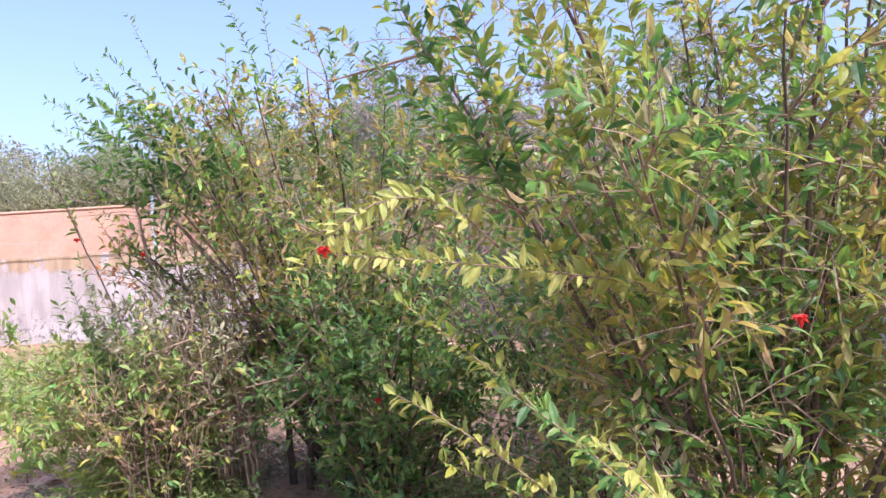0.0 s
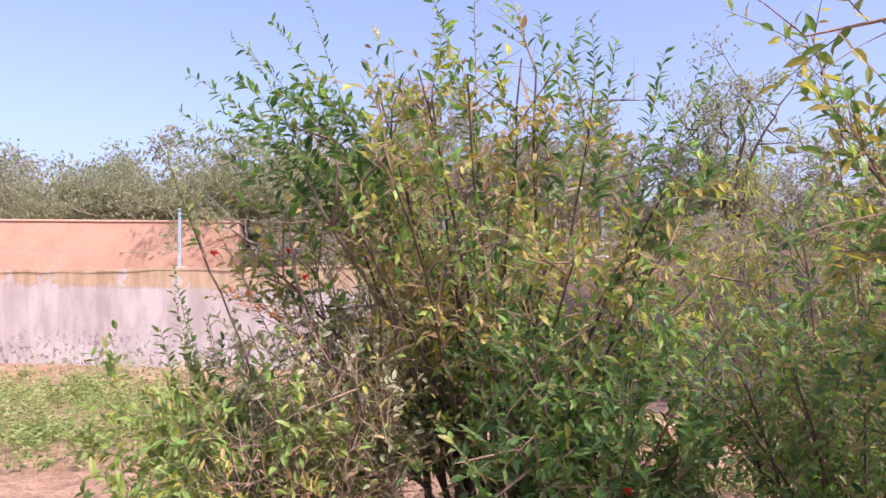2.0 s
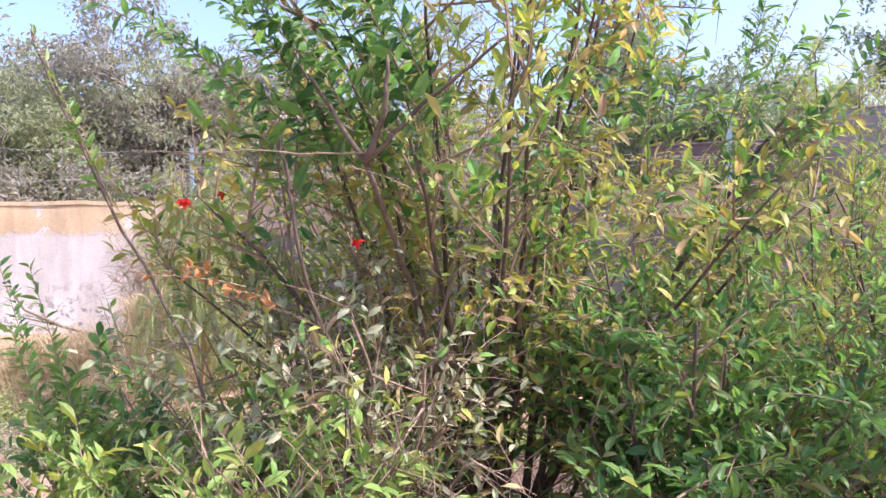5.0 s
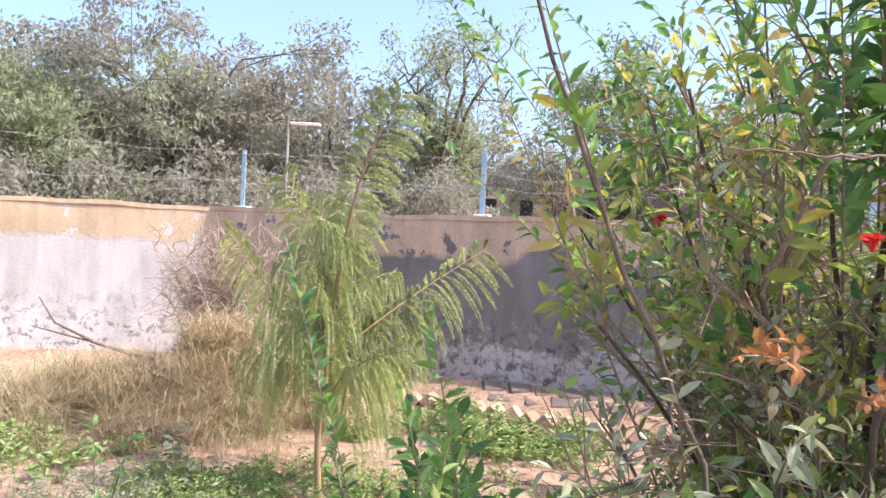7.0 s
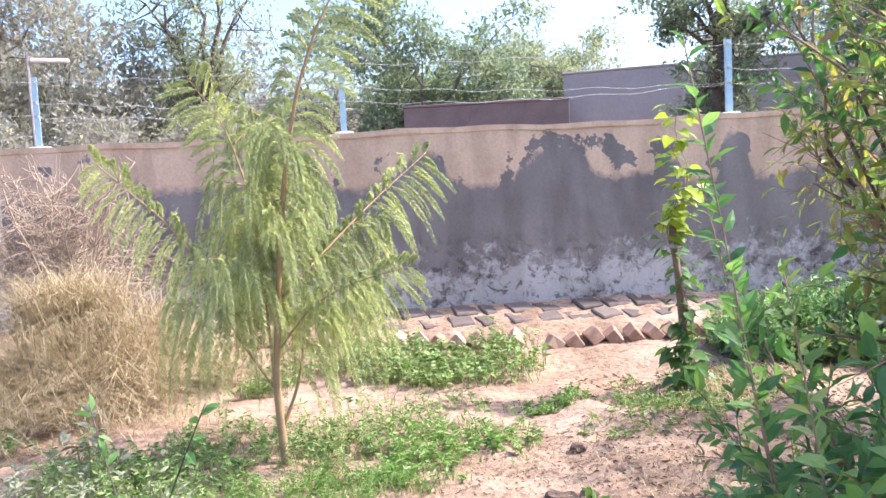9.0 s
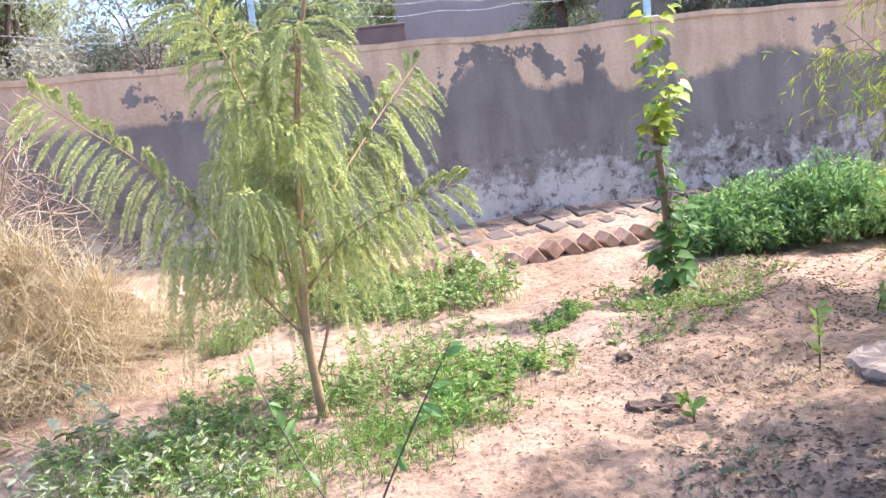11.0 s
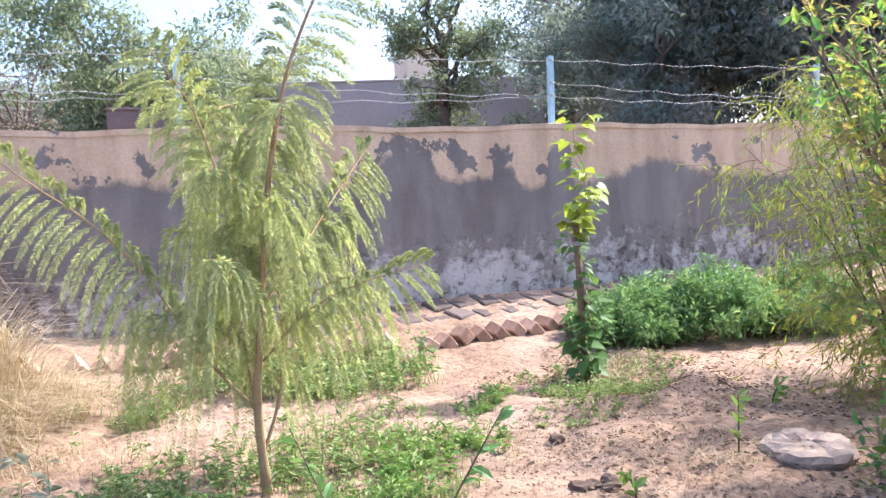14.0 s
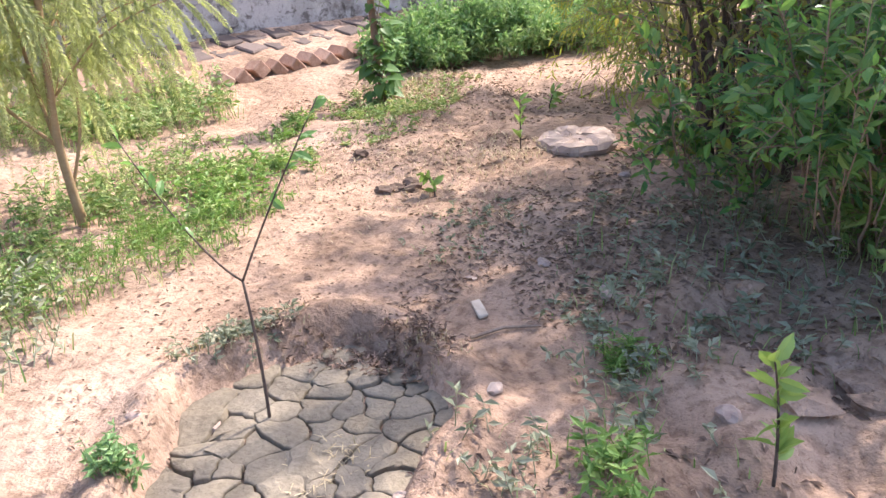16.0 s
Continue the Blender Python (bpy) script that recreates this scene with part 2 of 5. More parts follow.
G_DARK, G_MID, G_LITE = (0.053, 0.139, 0.050), (0.099, 0.264, 0.073), (0.198, 0.409, 0.099)
Y_GRN, Y_OLD, TAN = (0.343, 0.396, 0.079), (0.475, 0.383, 0.106), (0.475, 0.330, 0.198)
M_LEAF = leaf_mat("shrub_leaf", [G_DARK, G_MID, G_LITE, Y_GRN, (0.36, 0.34, 0.20)], 0.6, 0.42, [G_LITE, Y_GRN, Y_OLD, (0.42, 0.40, 0.12), TAN], 1.5, 0.45)
M_LEAF_DRY = leaf_mat("fading_leaf", [G_MID, Y_GRN, Y_OLD, TAN, (0.24, 0.15, 0.09)], 0.3, 0.6, [G_MID, G_LITE, Y_GRN, TAN], 2.0, 0.3)
M_LEAF_GRN = leaf_mat("fresh_leaf", [G_DARK, (0.10, 0.235, 0.085), (0.15, 0.29, 0.10), G_LITE, (0.25, 0.36, 0.14)], 0.55, 0.42, None, 1, 0.45)
M_LEAF_WIL = leaf_mat("narrow_leaf", [G_LITE, (0.20, 0.30, 0.09), Y_GRN, (0.30, 0.36, 0.14)], 0.5, 0.5, [Y_GRN, (0.42, 0.42, 0.08), Y_GRN], 1.8)
M_SPRIG = leaf_mat("yellow_sprig_leaf", [(0.33, 0.39, 0.10), (0.43, 0.44, 0.14), (0.28, 0.36, 0.10)], 0.4, 0.5)
M_BRIGHT = leaf_mat("bright_green_leaf", [(0.15, 0.29, 0.07), (0.23, 0.37, 0.10), (0.31, 0.41, 0.13)], 0.4, 0.45)
M_ORANGE = leaf_mat("scorched_leaf", [(0.42, 0.17, 0.06), (0.52, 0.24, 0.10), (0.36, 0.20, 0.10)], 0.3, 0.7)
M_PETAL = leaf_mat("scarlet_petal", [(0.50, 0.022, 0.018), (0.62, 0.045, 0.03)], 0.35, 0.5)
M_FEATHER = leaf_mat("feathery_leaflet", [(0.38, 0.43, 0.19), (0.48, 0.53, 0.25), (0.57, 0.61, 0.32), (0.64, 0.67, 0.40)], 0.62, 0.5, [(0.32, 0.38, 0.20), (0.42, 0.47, 0.26), (0.50, 0.54, 0.33)], 2.2)
M_VINE = leaf_mat("vine_leaf", [(0.10, 0.20, 0.06), (0.18, 0.30, 0.08)], 0.4, 0.45)
M_VINE_Y = leaf_mat("sunny_vine_leaf", [(0.34, 0.44, 0.06), (0.46, 0.50, 0.08)], 0.45, 0.45)
M_WEED = leaf_mat("weed_leaf", [(0.12, 0.21, 0.06), (0.21, 0.32, 0.095), (0.31, 0.40, 0.145), (0.41, 0.44, 0.21)], 0.35, 0.55)
M_GREY_WEED = leaf_mat("dusty_weed_leaf", [(0.18, 0.20, 0.12), (0.28, 0.30, 0.19), (0.37, 0.38, 0.27)], 0.3, 0.6)
M_PALE_LEAF = leaf_mat("withering_leaf", [(0.27, 0.32, 0.18), (0.39, 0.42, 0.27), (0.50, 0.50, 0.36)], 0.4, 0.55)
M_PARTH = leaf_mat("soft_green_leaf", [(0.12, 0.24, 0.085), (0.22, 0.37, 0.145), (0.35, 0.47, 0.24)], 0.4, 0.5)
M_STRAW = leaf_mat("dry_grass_blade", [(0.36, 0.275, 0.165), (0.50, 0.40, 0.25), (0.58, 0.49, 0.33)], 0.3, 0.7)
M_LITTER = leaf_mat("fallen_leaf", [(0.13, 0.085, 0.062), (0.26, 0.17, 0.12), (0.40, 0.28, 0.19)], 0.1, 0.85)
# far foliage: distance haze is put into these lifted, greyed leaf colours
M_FAR_HAZED = leaf_mat("hazed_tree_leaf", [(0.281, 0.270, 0.254), (0.346, 0.335, 0.308), (0.410, 0.400, 0.367)], 0.6, 0.95, None, 1, 0.05)
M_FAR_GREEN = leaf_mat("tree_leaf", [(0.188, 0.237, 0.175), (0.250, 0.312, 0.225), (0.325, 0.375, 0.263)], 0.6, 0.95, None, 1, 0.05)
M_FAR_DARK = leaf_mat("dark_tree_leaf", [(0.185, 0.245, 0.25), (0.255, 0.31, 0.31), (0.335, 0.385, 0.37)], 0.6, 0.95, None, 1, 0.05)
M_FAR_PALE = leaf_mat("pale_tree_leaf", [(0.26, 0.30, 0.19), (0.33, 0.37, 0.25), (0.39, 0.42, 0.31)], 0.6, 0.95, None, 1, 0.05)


# ---- building tools ----
RNG = np.random.default_rng(7)


def mesh_from(name, verts, faces, material, smooth=False):
    me = bpy.data.meshes.new(name)
    me.from_pydata(np.asarray(verts).tolist(), [], faces.tolist() if isinstance(faces, np.ndarray) else faces)
    me.materials.append(material)
    if smooth:
        me.polygons.foreach_set("use_smooth", [True] * len(me.polygons))
    me.update()
    return me


def part_mesh(name, me, parent, label="", kind=""):
    ob = new(name, me)
    ob.parent = parent
    return tagged(ob, label, kind=kind)


def part(name, bm, material, parent, label=""):
    me = bpy.data.meshes.new(name)
    bm.to_mesh(me)
    bm.free()
    me.materials.append(material)
    return part_mesh(name, me, parent, label)


def thing(name, place, label, category, group="", kind=""):
    ob = new(name)
    ob.empty_display_size = 0.1
    ob.location = place
    return tagged(ob, label, category, group, kind)


def vnoise(x, y, seed=0):
    """Smooth value noise over the plan, 0 to 1."""
    xi, yi = np.floor(x), np.floor(y)
    fx, fy = x - xi, y - yi
    fx, fy = fx * fx * (3 - 2 * fx), fy * fy * (3 - 2 * fy)

    def h(a, b):
        v = np.sin(a * 127.1 + b * 311.7 + seed * 74.7) * 43758.5453
        return v - np.floor(v)

    return (h(xi, yi) * (1 - fx) + h(xi + 1, yi) * fx) * (1 - fy) + (h(xi, yi + 1) * (1 - fx) + h(xi + 1, yi + 1) * fx) * fy


WALL_SLOPE, WALL_Y = -0.42, 8.28
WALL_LEN = math.hypot(1, WALL_SLOPE)
CORNER = (-2.55, WALL_Y + WALL_SLOPE * -2.55)
LEFT_SLOPE = 0.13
PIT = (-1.78, 3.5)


def wall_gap(x, y):
    """How far a place lies in front of the boundary wall."""
    back = (WALL_Y + WALL_SLOPE * x - y) / WALL_LEN
    left = (CORNER[1] + LEFT_SLOPE * (x - CORNER[0]) - y) / math.hypot(1, LEFT_SLOPE)
    return np.where(x > CORNER[0], back, left)


def hgt(x, y):
    x, y = np.asarray(x, float), np.asarray(y, float)
    d = wall_gap(x, y)
    z = 0.31 * np.clip(1 - d / 1.55, 0, 1) ** 1.25
    near = np.exp(-((x * x + (y - 3) ** 2) / 160.0))
    z = z + near * (0.075 * (vnoise(x * 0.8, y * 0.8, 1) - 0.5) + 0.045 * (vnoise(x * 2.6, y * 2.6, 2) - 0.5) + 0.024 * (vnoise(x * 8, y * 8, 3) - 0.5) + 0.013 * (vnoise(x * 21, y * 21, 4) - 0.5))
    # tree basin: a sunken bed with a crumbled rim
    a = np.arctan2(y - PIT[1], x - PIT[0])
    r = np.hypot(x - PIT[0], y - PIT[1]) / (0.46 + 0.05 * np.sin(2 * a + 1) + 0.03 * np.sin(5 * a))
    rim = 0.05 * np.exp(-((r - 1.12) / 0.16) ** 2) * (0.6 + 0.8 * vnoise(x * 9, y * 9, 5))
    bed = np.clip((1.03 - r) / 0.12, 0, 1)
    z = np.where(r < 1.5, z * (1 - bed) + bed * -0.075 + rim * (1 - bed), z)
    # earthed-up ring round the climber's stake, and clods by the shrubs
    rv = np.hypot(x - 1.55, y - 5.4)
    z = z + 0.05 * np.exp(-((rv - 0.75) / 0.15) ** 2) - 0.035 * np.exp(-(rv / 0.5) ** 2)
    cl = np.exp(-(((x + 0.9) / 0.9) ** 2 + ((y - 2.3) / 0.6) ** 2))
    return z + cl * 0.15 * (vnoise(x * 5, y * 5, 8) - 0.4)


def tubes(lines, radii, sides=5):
    """Tapered tubes along polylines (lists of points), one set of vertices and faces."""
    V, F, n0 = [], [], 0
    ang = np.arange(sides) * 2 * math.pi / sides
    for pts, rad in zip(lines, radii):
        pts = np.asarray(pts, float)
        k = len(pts)
        rad = np.linspace(rad[0], rad[1], k) if len(rad) == 2 else np.asarray(rad)
        tan = np.gradient(pts, axis=0)
        tan /= np.linalg.norm(tan, axis=1, keepdims=True) + 1e-9
        ref = np.array([0.31, 0.9, 0.11]) if abs(tan[0, 2]) > 0.5 else np.array([0.1, 0.2, 1.0])
        s = np.cross(tan, ref)
        s /= np.linalg.norm(s, axis=1, keepdims=True) + 1e-9
        u = np.cross(s, tan)
        ring = pts[:, None] + rad[:, None, None] * (np.cos(ang)[None, :, None] * s[:, None] + np.sin(ang)[None, :, None] * u[:, None])
        V.append(ring.reshape(-1, 3))
        for i in range(k - 1):
            for j in range(sides):
                F.append((n0 + i * sides + j, n0 + i * sides + (j + 1) % sides, n0 + (i + 1) * sides + (j + 1) % sides, n0 + (i + 1) * sides + j))
        F.append(tuple(n0 + (k - 1) * sides + j for j in range(sides)))
        F.append(tuple(n0 + j for j in reversed(range(sides))))
        n0 += k * sides
    return np.concatenate(V), F


def unit(v):
    return v / (np.linalg.norm(v, axis=-1, keepdims=True) + 1e-9)


def leaves(P, D, length, width, fold=0.18, curl=0.15, rng=RNG, full=True):
    """Folded leaves at P that point along D; the blade faces up as far as it can, with a random twist."""
    P, D = np.asarray(P, float), unit(np.asarray(D, float))
    k = len(P)
    length, width = np.broadcast_to(length, k)[:, None], np.broadcast_to(width, k)[:, None]
    up = unit(np.array([0, 0, 1.0]) + rng.normal(0, 0.55, (k, 3)))
    S = unit(np.cross(D, up))
    N = np.cross(S, D)
    if not full:
        mid = P + D * length * 0.45
        V = np.stack([P, mid - S * width / 2 + N * width * fold, P + D * length - N * length * curl, mid + S * width / 2 + N * width * fold], 1)
        F = np.array([[0, 1, 2], [0, 2, 3]])
    else:
        m = P + D * length * 0.5
        V = np.stack([P, m, P + D * length - N * length * curl,
                      P + D * length * 0.3 - S * width * 0.42 + N * width * fold, P + D * length * 0.65 - S * width * 0.40 + N * width * fold - N * length * curl * 0.4,
                      P + D * length * 0.3 + S * width * 0.42 + N * width * fold, P + D * length * 0.65 + S * width * 0.40 + N * width * fold - N * length * curl * 0.4], 1)
        F = np.array([[0, 1, 3], [1, 4, 3], [1, 2, 4], [0, 5, 1], [1, 5, 6], [1, 6, 2]])
    n = V.shape[1]
    return V.reshape(-1, 3), (F[None] + np.arange(k)[:, None, None] * n).reshape(-1, 3)


def blades(P, height, width, lean=0.35, rng=RNG):
    """Bent grass blades rooted at P."""
    k = len(P)
    az = rng.uniform(0, 2 * math.pi, k)
    out = np.stack([np.cos(az), np.sin(az), 0 * az], 1)
    side = np.stack([-np.sin(az), np.cos(az), 0 * az], 1)
    h = (height * rng.uniform(0.55, 1.2, k))[:, None]
    le = (lean * rng.uniform(0.2, 1.6, k))[:, None]
    w = (width * rng.uniform(0.6, 1.3, k))[:, None]
    up = np.array([0, 0, 1.0])
    m = P + up * h * 0.6 + out * h * le * 0.4
    t = P + up * h * (1 - 0.25 * le) + out * h * le * 1.2
    V = np.stack([P - side * w / 2, P + side * w / 2, m + side * w * 0.4, m - side * w * 0.4, t], 1)
    F = np.array([[0, 1, 2], [0, 2, 3], [3, 2, 4]])
    return V.reshape(-1, 3), (F[None] + np.arange(k)[:, None, None] * 5).reshape(-1, 3)


def joined(sets):
    V, F, n0 = [], [], 0
    for v, f in sets:
        V.append(v)
        F.append(np.asarray(f) + n0)
        n0 += len(v)
    return np.concatenate(V), np.concatenate(F)


def box_bm(sx, sy, sz, bevel=0.0, jitter=0.0, rng=None):
    bm = bmesh.new()
    bmesh.ops.create_cube(bm, size=1.0)
    for v in bm.verts:
        v.co.x, v.co.y, v.co.z = v.co.x * sx, v.co.y * sy, v.co.z * sz
        if jitter:
            v.co += Vector(rng.uniform(-jitter, jitter, 3))
    if bevel:
        bmesh.ops.bevel(bm, geom=list(bm.edges), offset=bevel, segments=1, affect="EDGES")
    return bm


# ---- ground: one sheet to the horizon ----
def ground_lines(lo, hi, step):
    core = np.arange(lo, hi + step / 2, step)
    far, s = [], step
    while (far[-1] if far else 0) < 2500:
        s *= 1.22
        far.append((far[-1] if far else 0) + s)
    far = np.array(far)
    return np.concatenate([(lo - far)[::-1], core, hi + far])


gx, gy = ground_lines(-4.2, 4.6, 0.04), ground_lines(-0.5, 8.6, 0.04)
GX, GY = np.meshgrid(gx, gy, indexing="ij")
GZ = hgt(GX, GY)
idx = np.arange(GX.size).reshape(GX.shape)
quads = np.stack([idx[:-1, :-1], idx[1:, :-1], idx[1:, 1:], idx[:-1, 1:]], -1).reshape(-1, 4)
ground = tagged(new("ground", mesh_from("ground", np.stack([GX, GY, GZ], -1).reshape(-1, 3), quads, M_SOIL, True)),
                "pinkish sandy bare soil with ruts and clods", "ground", kind="structure")


# ---- boundary wall ----
def wall_run(name, start, slope, length, material, label, top=1.87, thick=0.23):
    """A plastered wall with an uneven coping; its own x axis runs along it."""
    n = int(length / 0.25)
    us = np.linspace(0, length, n + 1)
    V, F = [], []
    prof = [(0.0, -0.35), (0.0, top - 0.05), (-0.012, top - 0.045), (-0.012, top), (thick + 0.012, top - 0.01), (thick + 0.012, top - 0.05), (thick, top - 0.055), (thick, -0.35)]
    for i, u in enumerate(us):
        for j, (yy, zz) in enumerate(prof):
            dz = 0.012 * math.sin(u * 2.1) + 0.008 * math.sin(u * 7.3 + 1) if j in (2, 3, 4, 5) else 0
            dy = 0.006 * math.sin(u * 3.3 + zz * 2) if j in (0, 1) else 0
            V.append((u, yy + dy, zz + dz))
    k = len(prof)
    for i in range(n):
        for j in range(k):
            F.append((i * k + j, (i + 1) * k + j, (i + 1) * k + (j + 1) % k, i * k + (j + 1) % k))
    F.append(tuple(range(k - 1, -1, -1)))
    F.append(tuple(n * k + j for j in range(k)))
    me = mesh_from(name, V, [tuple(reversed(f)) for f in F], material)
    me.materials.append(M_CAP)
    for p in me.polygons:
        if abs(p.normal.z) > 0.8 and p.center.z > 1:
            p.material_index = 1
    ob = new(name, me)
    ob.matrix_world = Matrix.Translation((*start, 0)) @ Matrix.Rotation(math.atan(slope), 4, "Z")
    return tagged(ob, label, "wall", kind="structure")


U0 = -2.55 * WALL_LEN
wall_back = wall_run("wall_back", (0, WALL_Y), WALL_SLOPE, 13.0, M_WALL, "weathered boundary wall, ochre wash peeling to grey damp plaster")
# its run starts left of the origin
for v in wall_back.data.vertices:
    v.co.x += U0
la = math.atan(LEFT_SLOPE)
wall_left = wall_run("wall_left", (CORNER[0] - 14 * math.cos(la), CORNER[1] - 14 * math.sin(la)), LEFT_SLOPE, 14.0, M_WALL_L, "sunlit boundary wall, ochre band over plaster with sun-lightened colour")


def on_wall(u, gap, z=None):
    """A place by its run along the back wall and its distance in front of it."""
    al, nm = Vector((1, WALL_SLOPE)) / WALL_LEN, Vector((WALL_SLOPE, -1)) / WALL_LEN
    p = Vector((0, WALL_Y)) + al * u + nm * gap
    return Vector((p.x, p.y, float(hgt(p.x, p.y)) if z is None else z))


WALL_TURN = math.degrees(math.atan(WALL_SLOPE))


# ---- iron posts and wires on the wall ----
def post_bm(height):
    bm = bmesh.new()
    prof = [(-0.025, -0.02), (0.025, -0.02), (0.025, -0.013), (-0.018, -0.013), (-0.018, 0.03), (-0.025, 0.03)]
    lo = [bm.verts.new((x, y, 0)) for x, y in prof]
    hi = [bm.verts.new((x, y, height - (0.012 if y > 0 else 0))) for x, y in prof]
    for i in range(6):
        bm.faces.new((lo[i], lo[(i + 1) % 6], hi[(i + 1) % 6], hi[i]))
    bm.faces.new(lo[::-1])
    bm.faces.new(hi)
    return bm


def fence_post(place, height, turn, group="posts on the wall"):
    root = thing("fence_post", place, "pale blue painted angle-iron post set in the wall top", "post", group)
    root.rotation_euler.z = radians(turn)
    part("upright", post_bm(height), M_POST, root)
    part("footing", box_bm(0.16, 0.13, 0.03, 0.008), M_CAP, root, "white cement footing")
    for z in (0.28, 0.40, height - 0.04):
        part("clip", box_bm(0.03, 0.012, 0.02, 0.003), M_WIRE, root).location = (0, -0.024, z)
    return root


posts = [(on_wall(u, -0.115, 1.875), h) for u, h in ((-2.43, 0.62), (0.25, 0.63), (3.66, 0.65), (7.1, 0.65))]
for p, h in posts:
    fence_post(p, h, WALL_TURN)
left_posts = []
for x in (-6.62, -10.4):
    y = CORNER[1] + LEFT_SLOPE * (x - CORNER[0]) + 0.115
    left_posts.append((Vector((x, y, 1.875)), 0.95))
    fence_post(left_posts[-1][0], 0.95, math.degrees(la))


def wire(a, b, sag, wob=0.012, label="slack galvanised barbed wire strung between posts"):
    ts = np.linspace(0, 1, 28)
    pts = np.array([a.lerp(b, t) for t in ts])
    pts[:, 2] += -sag * 4 * ts * (1 - ts) + wob * np.sin(ts * 31 + a.x)
    lines, rad = [pts], [(0.0024, 0.0024)]
    root = thing("fence_wire", a, label, "wire", "wires on the wall")
    root.location = (0, 0, 0)
    part_mesh("strand", mesh_from("strand", *tubes(lines, rad, 4), M_WIRE), root)
    bl = []
    for i in range(2, 26, 2):
        c = pts[i]
        bl.append([c + (-0.012, 0, 0.012), c, c + (0.012, 0.004, -0.012)])
        bl.append([c + (0.012, 0, 0.012), c, c + (-0.012, -0.004, -0.012)])
    part_mesh("barbs", mesh_from("barbs", *tubes(bl, [(0.0016, 0.001)] * len(bl), 3), M_WIRE), root, kind="stuff")


fro = Vector((WALL_SLOPE, -1, 0)) / WALL_LEN * 0.03
for (p, h), (q, k) in zip(posts, posts[1:]):
    for za, zb, sag in ((0.40, 0.28, 0.05), (h - 0.04, k - 0.04, 0.03), (0.27, 0.27, 0.06)):
        wire(p + fro + Vector((0, 0, za)), q + fro + Vector((0, 0, zb)), sag)
chain = [posts[0], *left_posts]
for (p, h), (q, k) in zip(chain, chain[1:]):
    for za, zb in ((0.3, 0.35), (0.58, 0.85)):
        wire(p + Vector((0, -0.03, za)), q + Vector((0, -0.03, zb)), 0.08)


# ---- shrubs and small plants ----
def bez(a, b, c, k):
    t = np.linspace(0, 1, k)[:, None]
    return (1 - t) ** 2 * a + 2 * t * (1 - t) * b + t * t * c


def shrub(name, base, label, n_stems, height, spread, leaf, mats, seed, offset=(0, 0), n_br=9, n_tw=6, n_lf=9, br_len=0.45, tw_len=0.28,
          low=0.22, weep=0.0, stem_r=0.011, upright=0.55, squash=(1, 1), bare=0.0, category="shrub", group="garden shrubs", leaf_w=0.36):
    """A many-stemmed shrub: stems fan from the base, carry branches and twigs, and the twigs carry leaves."""
    rng = np.random.default_rng(seed)
    z0 = float(hgt(*base))
    root = thing(name, (base[0], base[1], z0), label, category, group)
    br_lines, br_rad, TS, TD, TL = [], [], [], [], []
    for i in range(n_stems):
        az = 2 * math.pi * (i + rng.uniform(-0.4, 0.4)) / n_stems * 1.0 + rng.uniform(0, 0.3)
        rr = spread * math.sqrt(rng.uniform(0.03, 1.0))
        h = height * rng.uniform(0.62, 1.0) * (1 - 0.22 * (rr / spread) ** 2)
        a = np.array([0.16 * math.cos(az) * rng.uniform(0.2, 1), 0.16 * math.sin(az) * rng.uniform(0.2, 1), -0.04])
        c = np.array([rr * math.cos(az) * squash[0] + offset[0], rr * math.sin(az) * squash[1] + offset[1], h])
        b = a + (c - a) * [0.3, 0.3, upright] + rng.normal(0, 0.05, 3)
        path = bez(a, b, c, 12)
        path[1:] += np.cumsum(rng.normal(0, 0.011, (11, 3)), 0)
        r0 = stem_r * rng.uniform(0.7, 1.3)
        part_mesh("stem", mesh_from("stem", *tubes([path], [(r0, r0 * 0.3)], 5), mats[0], True), root)
        for j in range(n_br):
            t = low + (1 - low) * (j + rng.uniform(0, 1)) / n_br
            q = t * 11
            k = min(int(q), 10)
            p = path[k] + (path[k + 1] - path[k]) * (q - k)
            tan = unit(path[k + 1] - path[k])
            out = unit(np.array([c[0] - a[0], c[1] - a[1], 0]) + 1e-3)
            d = unit(tan * 0.55 + out * 0.25 + rng.normal(0, 0.55, 3) + [0, 0, 0.25])
            L = br_len * rng.uniform(0.5, 1.2) * (1.15 - 0.5 * t)
            e = p + d * L + np.array([0, 0, -weep * L])
            line = bez(p, p + d * L * 0.55, e, 5)
            br_lines.append(line)
            br_rad.append((r0 * 0.42, r0 * 0.15))
            for m in range(n_tw):
                s = (m + rng.uniform(0.2, 1)) / n_tw
                kk = min(int(s * 4), 3)
                tp = line[kk] + (line[kk + 1] - line[kk]) * (s * 4 - kk)
                TS.append(tp)
                TD.append(unit(d * 0.5 + rng.normal(0, 0.6, 3) + [0, 0, 0.28 - weep * 1.6]))
                TL.append(tw_len * rng.uniform(0.5, 1.25))
    part_mesh("branch_work", mesh_from("branch_work", *tubes(br_lines, br_rad, 4), mats[1]), root, kind="stuff")
    TS, TD, TL = np.array(TS), np.array(TD), np.array(TL)
    drop = np.array([0, 0, -0.25 - weep])
    lines = np.stack([TS, TS + TD * TL[:, None] * 0.5, TS + TD * TL[:, None] + drop * TL[:, None] * 0.3], 1)
    part_mesh("twig_work", mesh_from("twig_work", *tubes(list(lines), [(0.0022, 0.0009)] * len(lines), 3), mats[1]), root, kind="stuff")
    keep = rng.uniform(size=len(TS)) >= bare
    TSk, TDk, TLk = TS[keep], TD[keep], TL[keep]
    k = len(TSk)
    s = (np.arange(n_lf)[None] + rng.uniform(0.1, 0.9, (k, n_lf))) / n_lf
